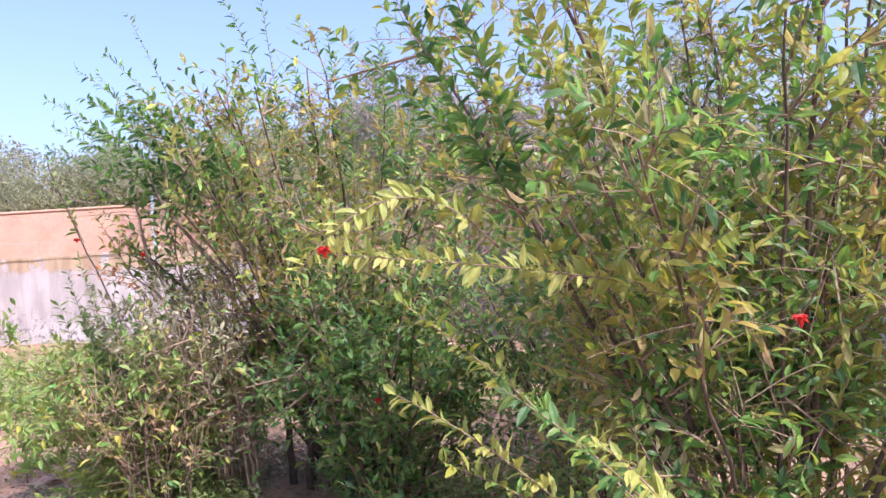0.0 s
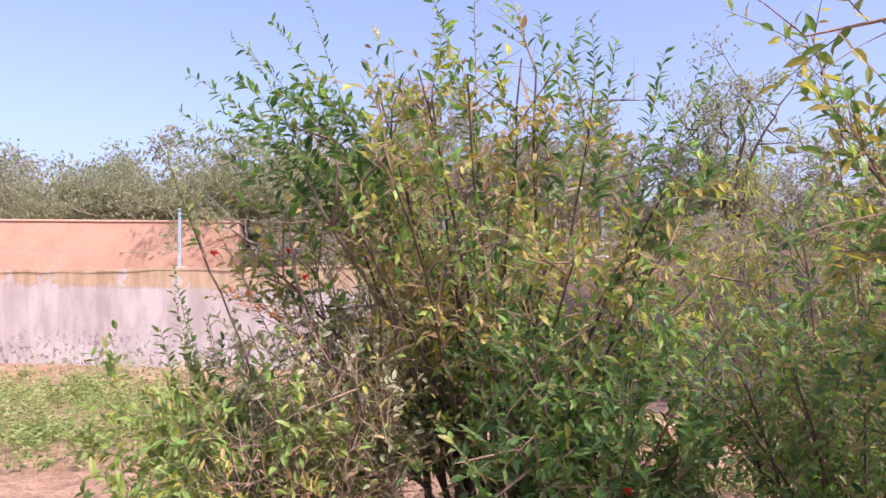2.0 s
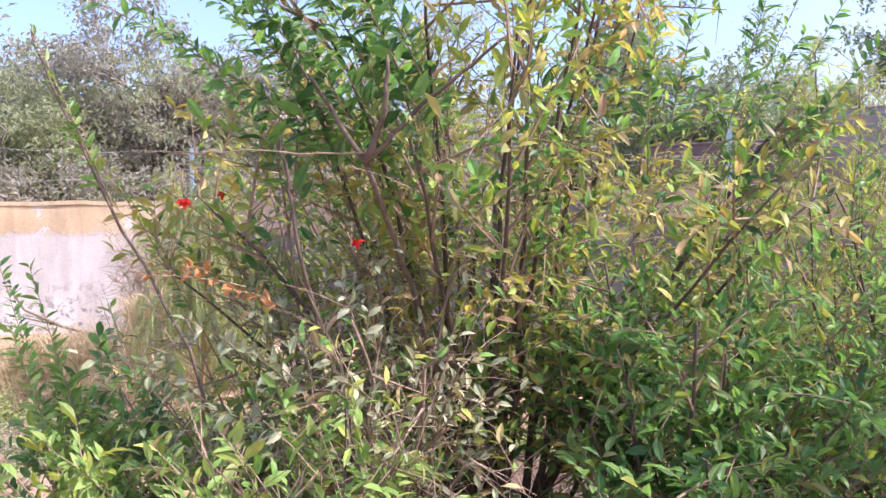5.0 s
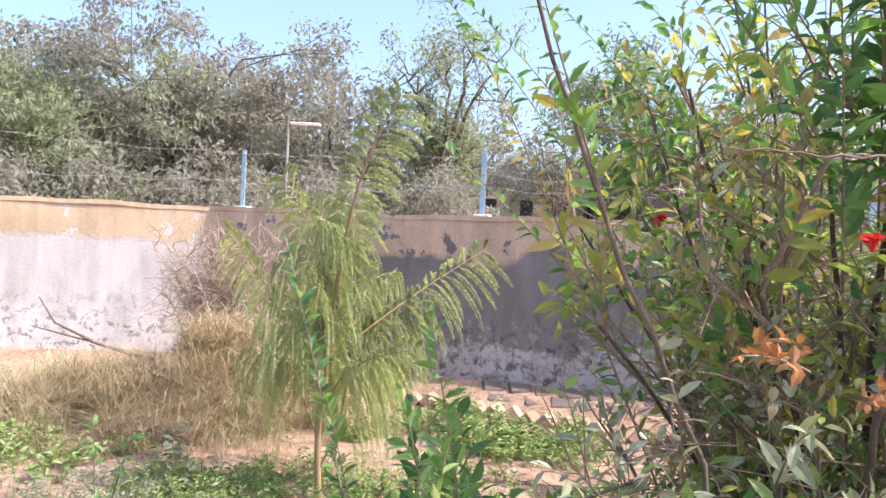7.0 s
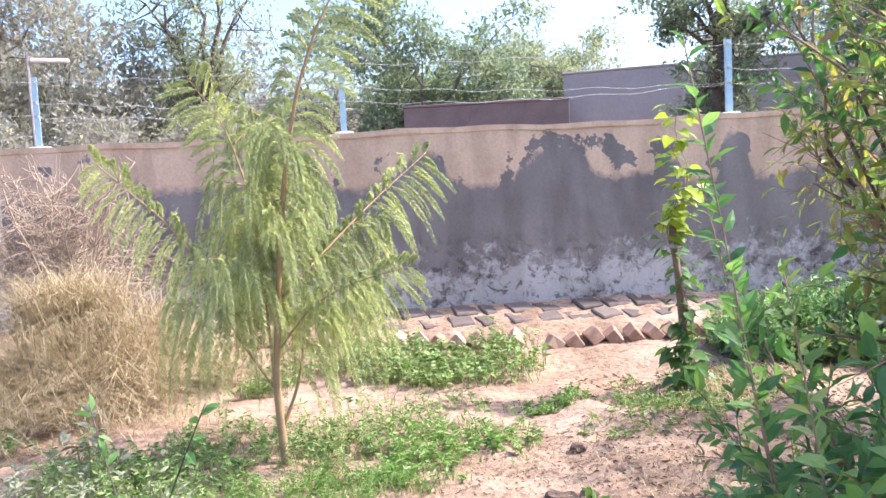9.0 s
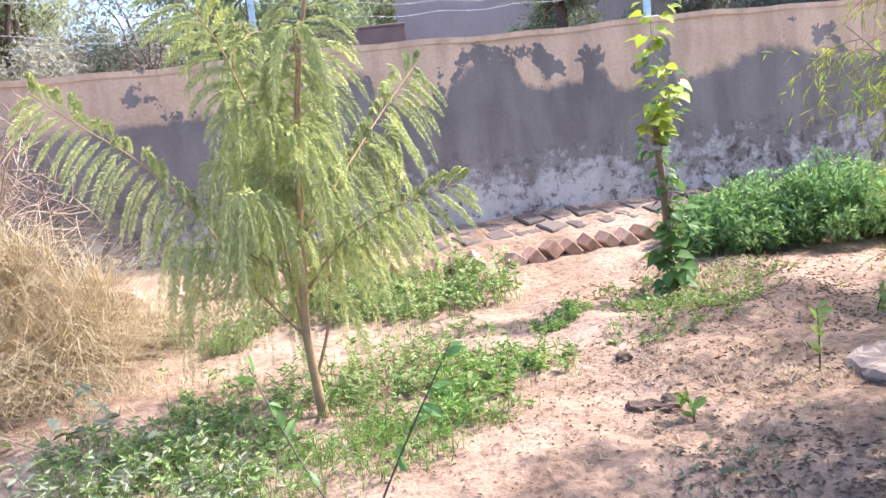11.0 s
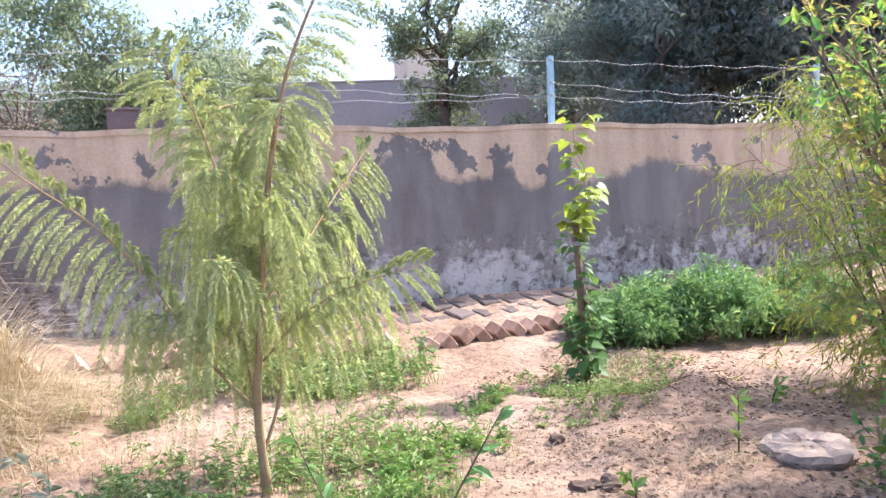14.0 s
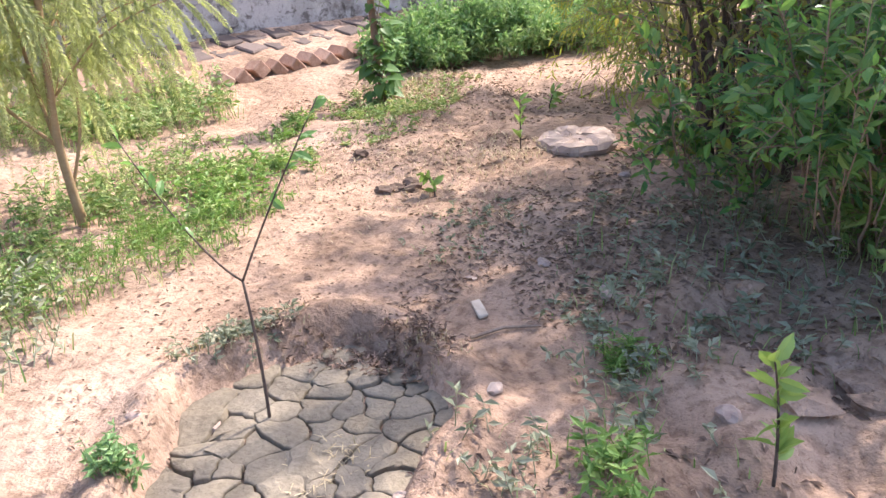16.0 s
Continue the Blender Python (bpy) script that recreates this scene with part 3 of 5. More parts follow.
    P = TSk[:, None] + TDk[:, None] * TLk[:, None, None] * s[..., None] + drop * TLk[:, None, None] * 0.3 * (s ** 2)[..., None]
    sg = np.where((np.arange(n_lf) % 2)[None] > 0, 1, -1)
    S = unit(np.cross(TDk, rng.normal(0, 1, (k, 3))))
    D = TDk[:, None] * 0.75 + S[:, None] * sg[..., None] * 0.75 + rng.normal(0, 0.22, (k, n_lf, 3)) + drop * (0.15 + weep)
    P, D = P.reshape(-1, 3), D.reshape(-1, 3)
    L = leaf * rng.uniform(0.55, 1.25, len(P))
    pick = rng.choice(len(mats) - 2, len(P), p=[0.78, 0.22][: len(mats) - 2] if len(mats) == 4 else None) if len(mats) > 3 else np.zeros(len(P), int)
    for w in range(len(mats) - 2):
        sel = pick == w
        part_mesh("foliage", mesh_from("foliage", *leaves(P[sel], D[sel], L[sel], L[sel] * leaf_w, rng=rng), mats[2 + w]), root, kind="stuff")
    return root


def flower(place, parent, seed, size=0.019):
    """A scarlet blossom: a flared calyx with crumpled petals."""
    rng = np.random.default_rng(seed)
    k = 9
    az = np.arange(k) * 2 * math.pi / k
    D = np.stack([np.cos(az), np.sin(az), rng.uniform(-0.3, 0.9, k)], 1)
    v, f = leaves(np.zeros((k, 3)), D, size * rng.uniform(0.8, 1.2, k), size * 0.9, 0.3, 0.3, rng)
    ob = part_mesh("flower", mesh_from("flower", v, f, M_PETAL), parent, "scarlet blossom")
    ob.location = place
    tube = [[np.array([0, 0, -size * 0.9]), np.array([0, 0, -size * 0.4]), np.array([0, 0, 0.002])]]
    c = part_mesh("calyx", mesh_from("calyx", *tubes(tube, [np.array([size * 0.12, size * 0.3, size * 0.42])], 7), M_PETAL), ob)
    return ob, c


def sprig(name, a, c, leaf, material, seed, label, n=26, bow=0.1, parent=None, width=0.34):
    """One long shoot with leaves all along it."""
    rng = np.random.default_rng(seed)
    a, c = np.array(a, float), np.array(c, float)
    line = bez(a, (a + c) / 2 + [0, 0, bow], c, 9)
    root = parent or thing(name, tuple(a), label, "plant")
    off = np.array(root.location)
    line = line - off
    part_mesh("shoot", mesh_from("shoot", *tubes([line], [(0.003, 0.0012)], 5), M_TWIG, True), root)
    t = np.linspace(0.12, 1, n) * 8
    k = np.minimum(t.astype(int), 7)
    P = line[k] + (line[k + 1] - line[k]) * (t - k)[:, None]
    T = unit(line[k + 1] - line[k])
    S = unit(np.cross(T, rng.normal(0, 1, (n, 3))))
    D = T * 0.7 + S + rng.normal(0, 0.2, (n, 3))
    L = leaf * rng.uniform(0.6, 1.2, n) * np.linspace(1.1, 0.7, n)
    part_mesh("foliage", mesh_from("foliage", *leaves(P, D, L, L * width, rng=rng), material), root, kind="stuff")
    return root


shrub_mid = shrub("flowering_shrub", (0.85, 2.85), "tall dense flowering shrub, green and yellowing leaves on dark stems", 34, 2.75, 1.2, 0.064,
                  (M_STEM, M_TWIG, M_LEAF, M_LEAF_DRY), 11, offset=(0.02, -0.28), n_br=11, n_tw=7, n_lf=7, low=0.26, tw_len=0.26, br_len=0.42, stem_r=0.014, leaf_w=0.42, bare=0.38)
shrub_near = shrub("flowering_shrub", (3.55, 1.25), "tall flowering shrub, dark green with yellowing shoots and red blossoms", 28, 2.9, 1.2, 0.060,
                   (M_STEM, M_TWIG, M_LEAF, M_LEAF_GRN), 12, n_br=11, n_tw=8, n_lf=9, stem_r=0.014, leaf_w=0.42, bare=0.25)
shrub_front = shrub("flowering_shrub", (1.5, 2.2), "chest-high dense fresh green shrub before the taller one", 24, 1.5, 0.62, 0.06,
                    (M_STEM, M_TWIG, M_LEAF_GRN, M_LEAF), 17, n_br=9, n_tw=6, n_lf=8, low=0.08, bare=0.12, br_len=0.32, tw_len=0.2, leaf_w=0.44, stem_r=0.013)
shrub_low = shrub("flowering_shrub", (2.6, 2.6), "shoulder-high leafy green shrub beside the taller ones", 22, 1.75, 0.9, 0.055,
                  (M_STEM, M_TWIG, M_LEAF_GRN, M_LEAF), 13, n_br=9, n_tw=6, n_lf=8, low=0.14, bare=0.2, leaf_w=0.42)
shrub_wil = shrub("willowy_shrub", (2.62, 3.6), "slender shrub with narrow hanging yellow-green leaves", 13, 2.75, 0.95, 0.075,
                  (M_STEM, M_TWIG, M_LEAF_WIL), 14, offset=(-0.1, 0.15), stem_r=0.009, n_br=15, n_tw=7, n_lf=9, weep=0.5, leaf_w=0.15, tw_len=0.36, low=0.08, br_len=0.55, upright=0.42)
shrub_twiggy = shrub("flowering_shrub", (0.42, 2.3), "half-bare shrub of grey twigs with small pale leaves", 16, 1.9, 0.6, 0.046,
                     (M_TWIG, M_TWIG, M_PALE_LEAF, M_LEAF_DRY), 20, offset=(-0.16, -0.12), n_br=8, n_tw=6, n_lf=6, low=0.25, br_len=0.36, tw_len=0.24, bare=0.38, leaf_w=0.44)
weed_bush = shrub("weed_bush", (0.0, 1.85), "waist-high straggly yellowing weed bush", 24, 1.1, 0.68, 0.06,
                  (M_TWIG, M_TWIG, M_BRIGHT, M_LEAF_WIL), 15, n_br=8, n_tw=5, n_lf=9, br_len=0.3, tw_len=0.2, stem_r=0.005, leaf_w=0.4, low=0.12)
weed_tall = shrub("tall_weed", (-0.1, 2.25), "tall leafy weed with glossy green leaves leaning out of the shrub", 12, 1.15, 0.3, 0.062,
                  (M_TWIG, M_TWIG, M_LEAF_GRN), 16, n_br=6, n_tw=3, n_lf=7, br_len=0.2, tw_len=0.15, low=0.42, stem_r=0.006, leaf_w=0.46, offset=(-0.44, 0.06))
weed_low = shrub("tall_weed", (0.1, 2.75), "waist-high dark green weed at the shrub's foot", 8, 0.8, 0.3, 0.06,
                 (M_TWIG, M_TWIG, M_LEAF_GRN, M_LEAF), 18, n_br=6, n_tw=3, n_lf=7, br_len=0.22, tw_len=0.16, stem_r=0.006, leaf_w=0.46, low=0.35, offset=(-0.14, 0.05))
dry_weed = shrub("dry_weed", (0.36, 1.72), "tangle of dead pale stems with few withered leaves", 16, 1.3, 0.42, 0.06,
                 (M_STEM, M_TWIG, M_LEAF_DRY), 19, n_br=8, n_tw=5, n_lf=5, br_len=0.3, tw_len=0.2, stem_r=0.006, bare=0.82, low=0.3)


# ---- young feathery tree ----
def feather_tree(base):
    """Two slender leaders and arching limbs; each carries two ranks of pinnate fronds, stiff at the tips and hanging lower down."""
    rng = np.random.default_rng(21)
    root = thing("young_tree", (base[0], base[1], float(hgt(*base))), "young tree with drooping feathery yellow-green fronds", "tree")
    up = np.array([0, 0, 1.0])
    right, away = np.array([0.84, -0.54, 0.0]), np.array([0.54, 0.84, 0.0])

    def pt(r, a, z):
        return right * r + away * a + up * z

    def smooth(points, k):
        """A rounded line through the given points."""
        p = np.array(points)
        x = np.linspace(0, len(p) - 1, k)
        line = np.stack([np.interp(x, range(len(p)), p[:, q]) for q in range(3)], 1)
        for _ in range(2):
            line[1:-1] = (line[:-2] + 2 * line[1:-1] + line[2:]) / 4
        return line

    main = smooth([pt(0.02, 0, -0.05), pt(0.0, 0, 0.2), pt(-0.01, 0, 0.45), pt(0.03, 0, 0.8), pt(0.06, 0, 1.15), pt(0.11, 0.01, 1.5), pt(0.19, 0.0, 1.85), pt(0.33, -0.02, 2.18), pt(0.5, -0.03, 2.42)], 34)
    part_mesh("trunk", mesh_from("trunk", *tubes([main], [np.interp(np.linspace(0, 1, 34), (0, 0.12, 0.4, 0.75, 1), (0.027, 0.021, 0.017, 0.009, 0.003))], 8), M_YTRUNK, True), root)
    second = smooth([pt(-0.005, 0, 0.33), pt(-0.04, 0.03, 0.62), pt(-0.06, 0.05, 1.0), pt(-0.11, 0.05, 1.4), pt(-0.2, 0.03, 1.72), pt(-0.37, 0.0, 1.97)], 24)
    back = smooth([pt(0.0, 0, 0.16), pt(0.1, 0.05, 0.42), pt(0.13, 0.1, 0.7), pt(0.1, 0.2, 1.05), pt(0.0, 0.3, 1.45), pt(-0.08, 0.4, 1.8)], 22)
    left = smooth([pt(-0.01, 0, 0.38), pt(-0.26, 0.1, 0.66), pt(-0.46, 0.22, 1.0), pt(-0.72, 0.3, 1.26), pt(-0.96, 0.36, 1.43), pt(-1.16, 0.38, 1.6)], 26)
    right_up = smooth([pt(0.05, 0, 0.85), pt(0.26, 0.22, 1.1), pt(0.44, 0.5, 1.32), pt(0.66, 0.86, 1.56)], 18)
    right_low = smooth([pt(0.03, 0, 0.6), pt(0.22, -0.05, 0.82), pt(0.45, -0.1, 0.93), pt(0.73, -0.14, 1.0)], 14)
    leaders = [(main, 0.009, 0.36, 0.44), (second, 0.010, 0.30, 0.40), (back, 0.009, 0.35, 0.44), (left, 0.009, 0.28, 0.44), (right_up, 0.007, 0.25, 0.42), (right_low, 0.006, 0.3, 0.28)]
    # short side limbs that carry the hanging skirt of fronds
    for i in range(15):
        z = 0.55 + 0.085 * i
        stem = (main, second, back)[i % 3]
        k = int(np.argmin(abs(stem[:, 2] - z)))
        az = i * 2.4 + 0.6
        d = np.array([math.cos(az), math.sin(az), 0])
        L = (0.46 - 0.16 * i / 15) * rng.uniform(0.8, 1.15)
        leaders.append((smooth([stem[k], stem[k] + d * L * 0.5 + up * L * 0.4, stem[k] + d * L + up * L * 0.45], 9), 0.005, 0.15, 0.50 - 0.014 * i))
    fronds = []
    for line, r0, lo, length in leaders:
        if line is not main:
            part_mesh("limb", mesh_from("limb", *tubes([line], [(r0, 0.002)], 6), M_YTRUNK, True), root)
        run = np.concatenate([[0], np.cumsum(np.linalg.norm(np.diff(line, axis=0), axis=1))])
        at = lo * run[-1]
        while at < run[-1]:
            k = min(int(np.searchsorted(run, at, "right")) - 1, len(line) - 2)
            f = (at - run[k]) / (run[k + 1] - run[k])
            p = line[k] + (line[k + 1] - line[k]) * f
            tan = unit(line[k + 1] - line[k])
            side = unit(np.cross(tan, away * 0.9 + up * 0.25 + rng.normal(0, 0.16, 3)))
            t = at / run[-1]
            skirt = len(line) == 9
            hang = 1.0 if skirt else float(np.clip(1.25 - 0.95 * t, 0.32, 1.0))
            for sg in (-1, 1):
                L = length * rng.uniform(0.85, 1.15) * (1.3 - 0.5 * t) * (0.55 if t > 0.96 else 1)
                d = unit(tan * (0.45 + 0.4 * t) + side * sg + up * 0.1 + rng.normal(0, 0.07, 3))
                ts = np.linspace(0, 1, 7)[:, None]
                fronds.append((p + d * L * ts * (1 - 0.25 * hang) * (1 - 0.45 * ts * hang) - up * (L * hang * rng.uniform(0.85, 1.1) * ts ** 1.55), L))
            at += rng.uniform(0.045, 0.06)
    fr = np.array([f for f, _ in fronds])
    PL = np.array([L for _, L in fronds])
    part_mesh("frond_work", mesh_from("frond_work", *tubes(list(fr), [(0.0022, 0.0009)] * len(fr), 3), M_FEATHER), root, kind="stuff")
    m = 46
    s = np.linspace(0.06, 1, m) * 6
    k = np.minimum(s.astype(int), 5)
    P = fr[:, k] + (fr[:, k + 1] - fr[:, k]) * (s - k)[None, :, None]
    T = unit(fr[:, k + 1] - fr[:, k])
    side = unit(np.cross(T, away + rng.normal(0, 0.3, (len(fr), 1, 3))) + 1e-3)
    taper = np.interp(np.linspace(0, 1, m), (0, 0.15, 0.7, 1), (0.6, 1.0, 0.9, 0.4))
    sets = []
    for sg in (-1, 1):
        D = T * 0.75 + side * sg * 0.7 + rng.normal(0, 0.06, T.shape)
        L = (0.034 * (0.65 + 0.8 * PL[:, None]) * taper[None] * rng.uniform(0.85, 1.15, P.shape[:2])).ravel()
        sets.append(leaves(P.reshape(-1, 3), D.reshape(-1, 3), L, L * 0.30, 0.1, 0.1, rng, False))
    part_mesh("leaflet_mass", mesh_from("leaflet_mass", *joined(sets), M_FEATHER), root, kind="stuff")
    return root


feather_tree((-1.02, 5.36))


# ---- climber on a stake ----
def heart_mesh(name, size, material):
    out = [(0, 0), (0.28, -0.16), (0.5, 0.05), (0.46, 0.4), (0.22, 0.78), (0, 1.08), (-0.22, 0.78), (-0.46, 0.4), (-0.5, 0.05), (-0.28, -0.16)]
    V = [(x * size, y * size, (0.16 * abs(x) - 0.25 * y * y) * size) for x, y in out] + [(0, 0.45 * size, -0.07 * size)]
    F = [(10, i, (i + 1) % 10) for i in range(10)]
    return mesh_from(name, V, F, material, True)


def turn_to(d, rng, roll=0.5):
    q = Vector(d).normalized().to_track_quat("Y", "Z")
    return q @ Euler((0, rng.uniform(-roll, roll), 0)).to_quaternion()


def climber(base):
    rng = np.random.default_rng(31)
    z0 = float(hgt(*base))
    root = thing("climbing_plant", (base[0], base[1], z0), "leafy climber wound up a weathered wooden stake, sunny yellow-green top", "plant")
    stake = np.array([(0.03, -0.03, -0.1), (0.0, 0.0, 0.4), (-0.05, -0.02, 0.8), (-0.09, -0.03, 1.10)])
    part_mesh("stake", mesh_from("stake", *tubes([stake], [np.array([0.026, 0.025, 0.023, 0.021])], 8), M_STAKE, True), root, "weathered wooden stake")
    tie = part("tie", box_bm(0.06, 0.06, 0.03, 0.006), M_WIRE, root, "grey binding")
    tie.location = (-0.07, -0.025, 0.98)
    small, big, sunny = heart_mesh("leaf", 0.055, M_VINE), heart_mesh("leaf", 0.08, M_VINE), heart_mesh("leaf", 0.066, M_VINE_Y)
    for w in range(3):
        t = np.linspace(0, 1, 26)
        top = (1.6, 1.95, 1.4)[w]
        z = t * top
        rad = 0.045 + 0.03 * np.sin(t * 9 + w)
        cx = np.interp(z, stake[:, 2], stake[:, 0]) + np.where(z > 1.1, (z - 1.1) * (0.10 + 0.08 * w), 0)
        line = np.stack([cx + rad * np.cos(t * 14 + w * 2.1), -0.02 + rad * np.sin(t * 14 + w * 2.1), z], 1)
        part_mesh("runner", mesh_from("runner", *tubes([line], [(0.005, 0.0018)], 5), M_TWIG, True), root)
        for j in range(92):
            h = rng.choice([rng.uniform(0.05, 0.55), rng.uniform(0.55, 1.08), rng.uniform(1.08, top)], p=[0.36, 0.2, 0.44])
            k = min(int(h / top * 25), 25)
            p = line[k]
            az = rng.uniform(0, 2 * math.pi)
            out = Vector((math.cos(az), math.sin(az), rng.uniform(-0.8, 0.25)))
            high = p[2] > 1.05
            lf = part_mesh("leaf", sunny if high and rng.uniform() < 0.8 else (big if p[2] < 0.6 and rng.uniform() < 0.5 else small), root)
            lf.location = Vector(p) + out.normalized() * rng.uniform(0.01, 0.14 if high else 0.1)
            lf.rotation_mode = "QUATERNION"
            lf.rotation_quaternion = turn_to(out, rng)
            lf.scale = [rng.uniform(0.75, 1.35)] * 3
    return root


climber((1.58, 5.42))


# ---- small saplings with countable leaves ----
def oval_mesh(name, length, width, material):
    v, f = leaves(np.zeros((1, 3)), np.array([[0, 1.0, 0]]), length, width, 0.16, 0.12, np.random.default_rng(3))
    return mesh_from(name, v, f, material)


OVAL = oval_mesh("leaf", 0.056, 0.026, M_LEAF_GRN)
OVAL_Y = oval_mesh("leaf", 0.08, 0.036, M_BRIGHT)


def sapling(name, base, lines, radii, label, leaf_me, n_leaf, seed, start=0.35):
    rng = np.random.default_rng(seed)
    root = thing(name, (base[0], base[1], float(hgt(*base))), label, "sapling")
    for ln, r in zip(lines, radii):
        ln = bez(*[np.array(p, float) for p in ln], 9)
        part_mesh("stem", mesh_from("stem", *tubes([ln], [r], 6), M_STEM, True), root)
        if r[0] > 0.006:
            continue
        for j in range(n_leaf):
            s = start + (1 - start) * (j + rng.uniform(0, 1)) / n_leaf
            k = min(int(s * 8), 7)
            p = ln[k] + (ln[k + 1] - ln[k]) * (s * 8 - k)
            tan = unit(ln[k + 1] - ln[k])
            d = tan * 0.8 + rng.normal(0, 0.7, 3)
            lf = part_mesh("leaf", leaf_me, root)
            lf.location = p
            lf.rotation_mode = "QUATERNION"
            lf.rotation_quaternion = turn_to(d, rng)
            lf.scale = [rng.uniform(0.6, 1.15)] * 3
    return root


R16, A16 = np.array([0.5, -0.87, 0.0]), np.array([0.87, 0.5, 0.0])


def v16(r, a, z):
    return tuple(R16 * r + A16 * a + np.array([0, 0, z]))


sapling("fruit_sapling", (-1.74, 3.66), [[(0, 0, -0.06), v16(0.01, 0, 0.2), v16(-0.01, 0, 0.46)], [v16(-0.01, 0, 0.46), v16(0.07, 0.02, 0.64), v16(0.24, 0.05, 0.94)],
                                         [v16(-0.01, 0, 0.46), v16(-0.12, 0, 0.54), v16(-0.28, 0.02, 0.88)]],
        [(0.0062, 0.0040), (0.0036, 0.0017), (0.0034, 0.0014)], "bare forked sapling with few leaves in a mud basin", OVAL, 12, 41, 0.45)
for bx, by, hh, sd in ((0.70, 3.94, 0.30, 42), (-1.52, 2.31, 0.36, 43), (0.0, 4.08, 0.12, 44), (1.75, 4.2, 0.13, 47)):
    tip = (0.05 * math.sin(sd), 0.05 * math.cos(sd), hh)
    sapling("seedling", (bx, by), [[(0, 0, -0.02), (0.01, 0.0, hh * 0.5), tip]], [(0.005, 0.002)], "small bright green broad-leaved seedling on bare soil", OVAL_Y, 26 if sd == 43 else 12, sd, 0.22)


# ---- grasses and weeds ----
def spread_points(cx, cy, rx, ry, k, rng, turn=0.0, hard=1.0):
    a, r = rng.uniform(0, 2 * math.pi, k), 1.3 * rng.uniform(0, 1, k) ** (0.72 * hard)
    x, y = rx * r * np.cos(a), ry * r * np.sin(a)
    c, s = math.cos(turn), math.sin(turn)
    X, Y = cx + c * x - s * y, cy + s * x + c * y
    keep = vnoise(X * 4.5, Y * 4.5, 12) * 0.65 + vnoise(X * 1.7, Y * 1.7, 15) * 0.5 + (1 - r) * 0.35 > 0.5
    return np.stack([X, Y, hgt(X, Y) - 0.005], 1)[keep]


def weed_patch(name, cx, cy, rx, ry, k, height, leaf, material, label, seed, turn=0.0, straw=0.0, leaf_w=0.4, per=8, category="weeds"):
    """Low weeds: short stalks that carry leaves, with some grass blades between."""
    rng = np.random.default_rng(seed)
    root = thing(name, (0, 0, 0), label, category, kind="stuff")
    P = spread_points(cx, cy, rx, ry, k, rng, turn)
    h = height * rng.uniform(0.35, 1.1, len(P)) * (0.55 + 0.9 * vnoise(P[:, 0] * 2.3, P[:, 1] * 2.3, 14))
    T = unit(np.stack([rng.normal(0, 0.35, len(P)), rng.normal(0, 0.35, len(P)), np.ones(len(P))], 1))
    tops = P + T * h[:, None]
    part_mesh("stalk_work", mesh_from("stalks", *tubes(list(np.stack([P, tops], 1)), [(0.002, 0.001)] * len(P), 3), material), root, kind="stuff")
    s = rng.uniform(0.25, 1, (len(P), per))
    Q = (P[:, None] + T[:, None] * (h[:, None] * s)[..., None]).reshape(-1, 3)
    az = rng.uniform(0, 2 * math.pi, len(Q))
    D = np.stack([np.cos(az), np.sin(az), rng.uniform(-0.2, 0.8, len(Q))], 1)
    L = leaf * rng.uniform(0.5, 1.3, len(Q))
    part_mesh("leaves", mesh_from("leaves", *leaves(Q, D, L, L * leaf_w, rng=rng, full=leaf > 0.05), material), root, kind="stuff")
    B = spread_points(cx, cy, rx * 1.08, ry * 1.08, int(k * 1.5), rng, turn)
    part_mesh("blades", mesh_from("blades", *blades(B, height * 0.55, 0.005, 0.5, rng), M_STRAW if straw > 0.5 else M_WEED), root, kind="stuff")
    return root


weed_patch("weed_patch", -0.75, 5.5, 1.0, 0.62, 560, 0.15, 0.042, M_WEED, "bright green low weeds round the young tree's foot", 51)
weed_patch("weed_patch", -0.35, 5.1, 0.45, 0.3, 240, 0.13, 0.042, M_BRIGHT, "bright green low weeds in the sun", 52)
weed_patch("weed_patch", -1.75, 5.35, 0.6, 0.5, 420, 0.18, 0.038, M_WEED, "dusty green weeds beside the path", 53)
weed_patch("weed_patch", 0.35, 6.75, 0.72, 0.42, 560, 0.30, 0.055, M_WEED, "leafy green weeds before the brick edging", 54, -0.4)
weed_patch("weed_patch", 1.35, 5.2, 0.7, 0.5, 420, 0.09, 0.035, M_WEED, "sparse weeds in the bed round the stake", 55)
weed_patch("weed_patch", 0.72, 5.45, 0.30, 0.16, 100, 0.10, 0.035, M_BRIGHT, "green grass tuft on the bed's rim", 56)
weed_patch("weed_patch", -2.2, 4.9, 0.55, 0.4, 230, 0.22, 0.04, M_GREY_WEED, "dusty grey-green weeds", 57)
weed_patch("weed_patch", -2.0, 5.55, 0.42, 0.34, 34, 0.34, 0.065, M_GREY_WEED, "knee-high broad-leaved dusty weeds", 78, leaf_w=0.5)
weed_patch("weed_patch", -0.95, 4.95, 0.55, 0.3, 420, 0.14, 0.03, M_BRIGHT, "fresh grass at the young tree's foot", 90, leaf_w=0.2)
weed_patch("weed_patch", -3.3, 6.1, 0.9, 0.7, 420, 0.26, 0.055, M_WEED, "low green weeds along the path", 58)
weed_patch("weed_patch", -1.0, 2.95, 0.5, 0.25, 60, 0.06, 0.03, M_GREY_WEED, "thin weeds on cloddy soil", 59)
weed_patch("weed_patch", -1.12, 2.8, 0.08, 0.08, 40, 0.09, 0.045, M_BRIGHT, "small green tuft of grass", 60, leaf_w=0.15)
weed_patch("weed_patch", -1.72, 2.66, 0.12, 0.09, 36, 0.08, 0.04, M_BRIGHT, "small leafy green weed", 61)
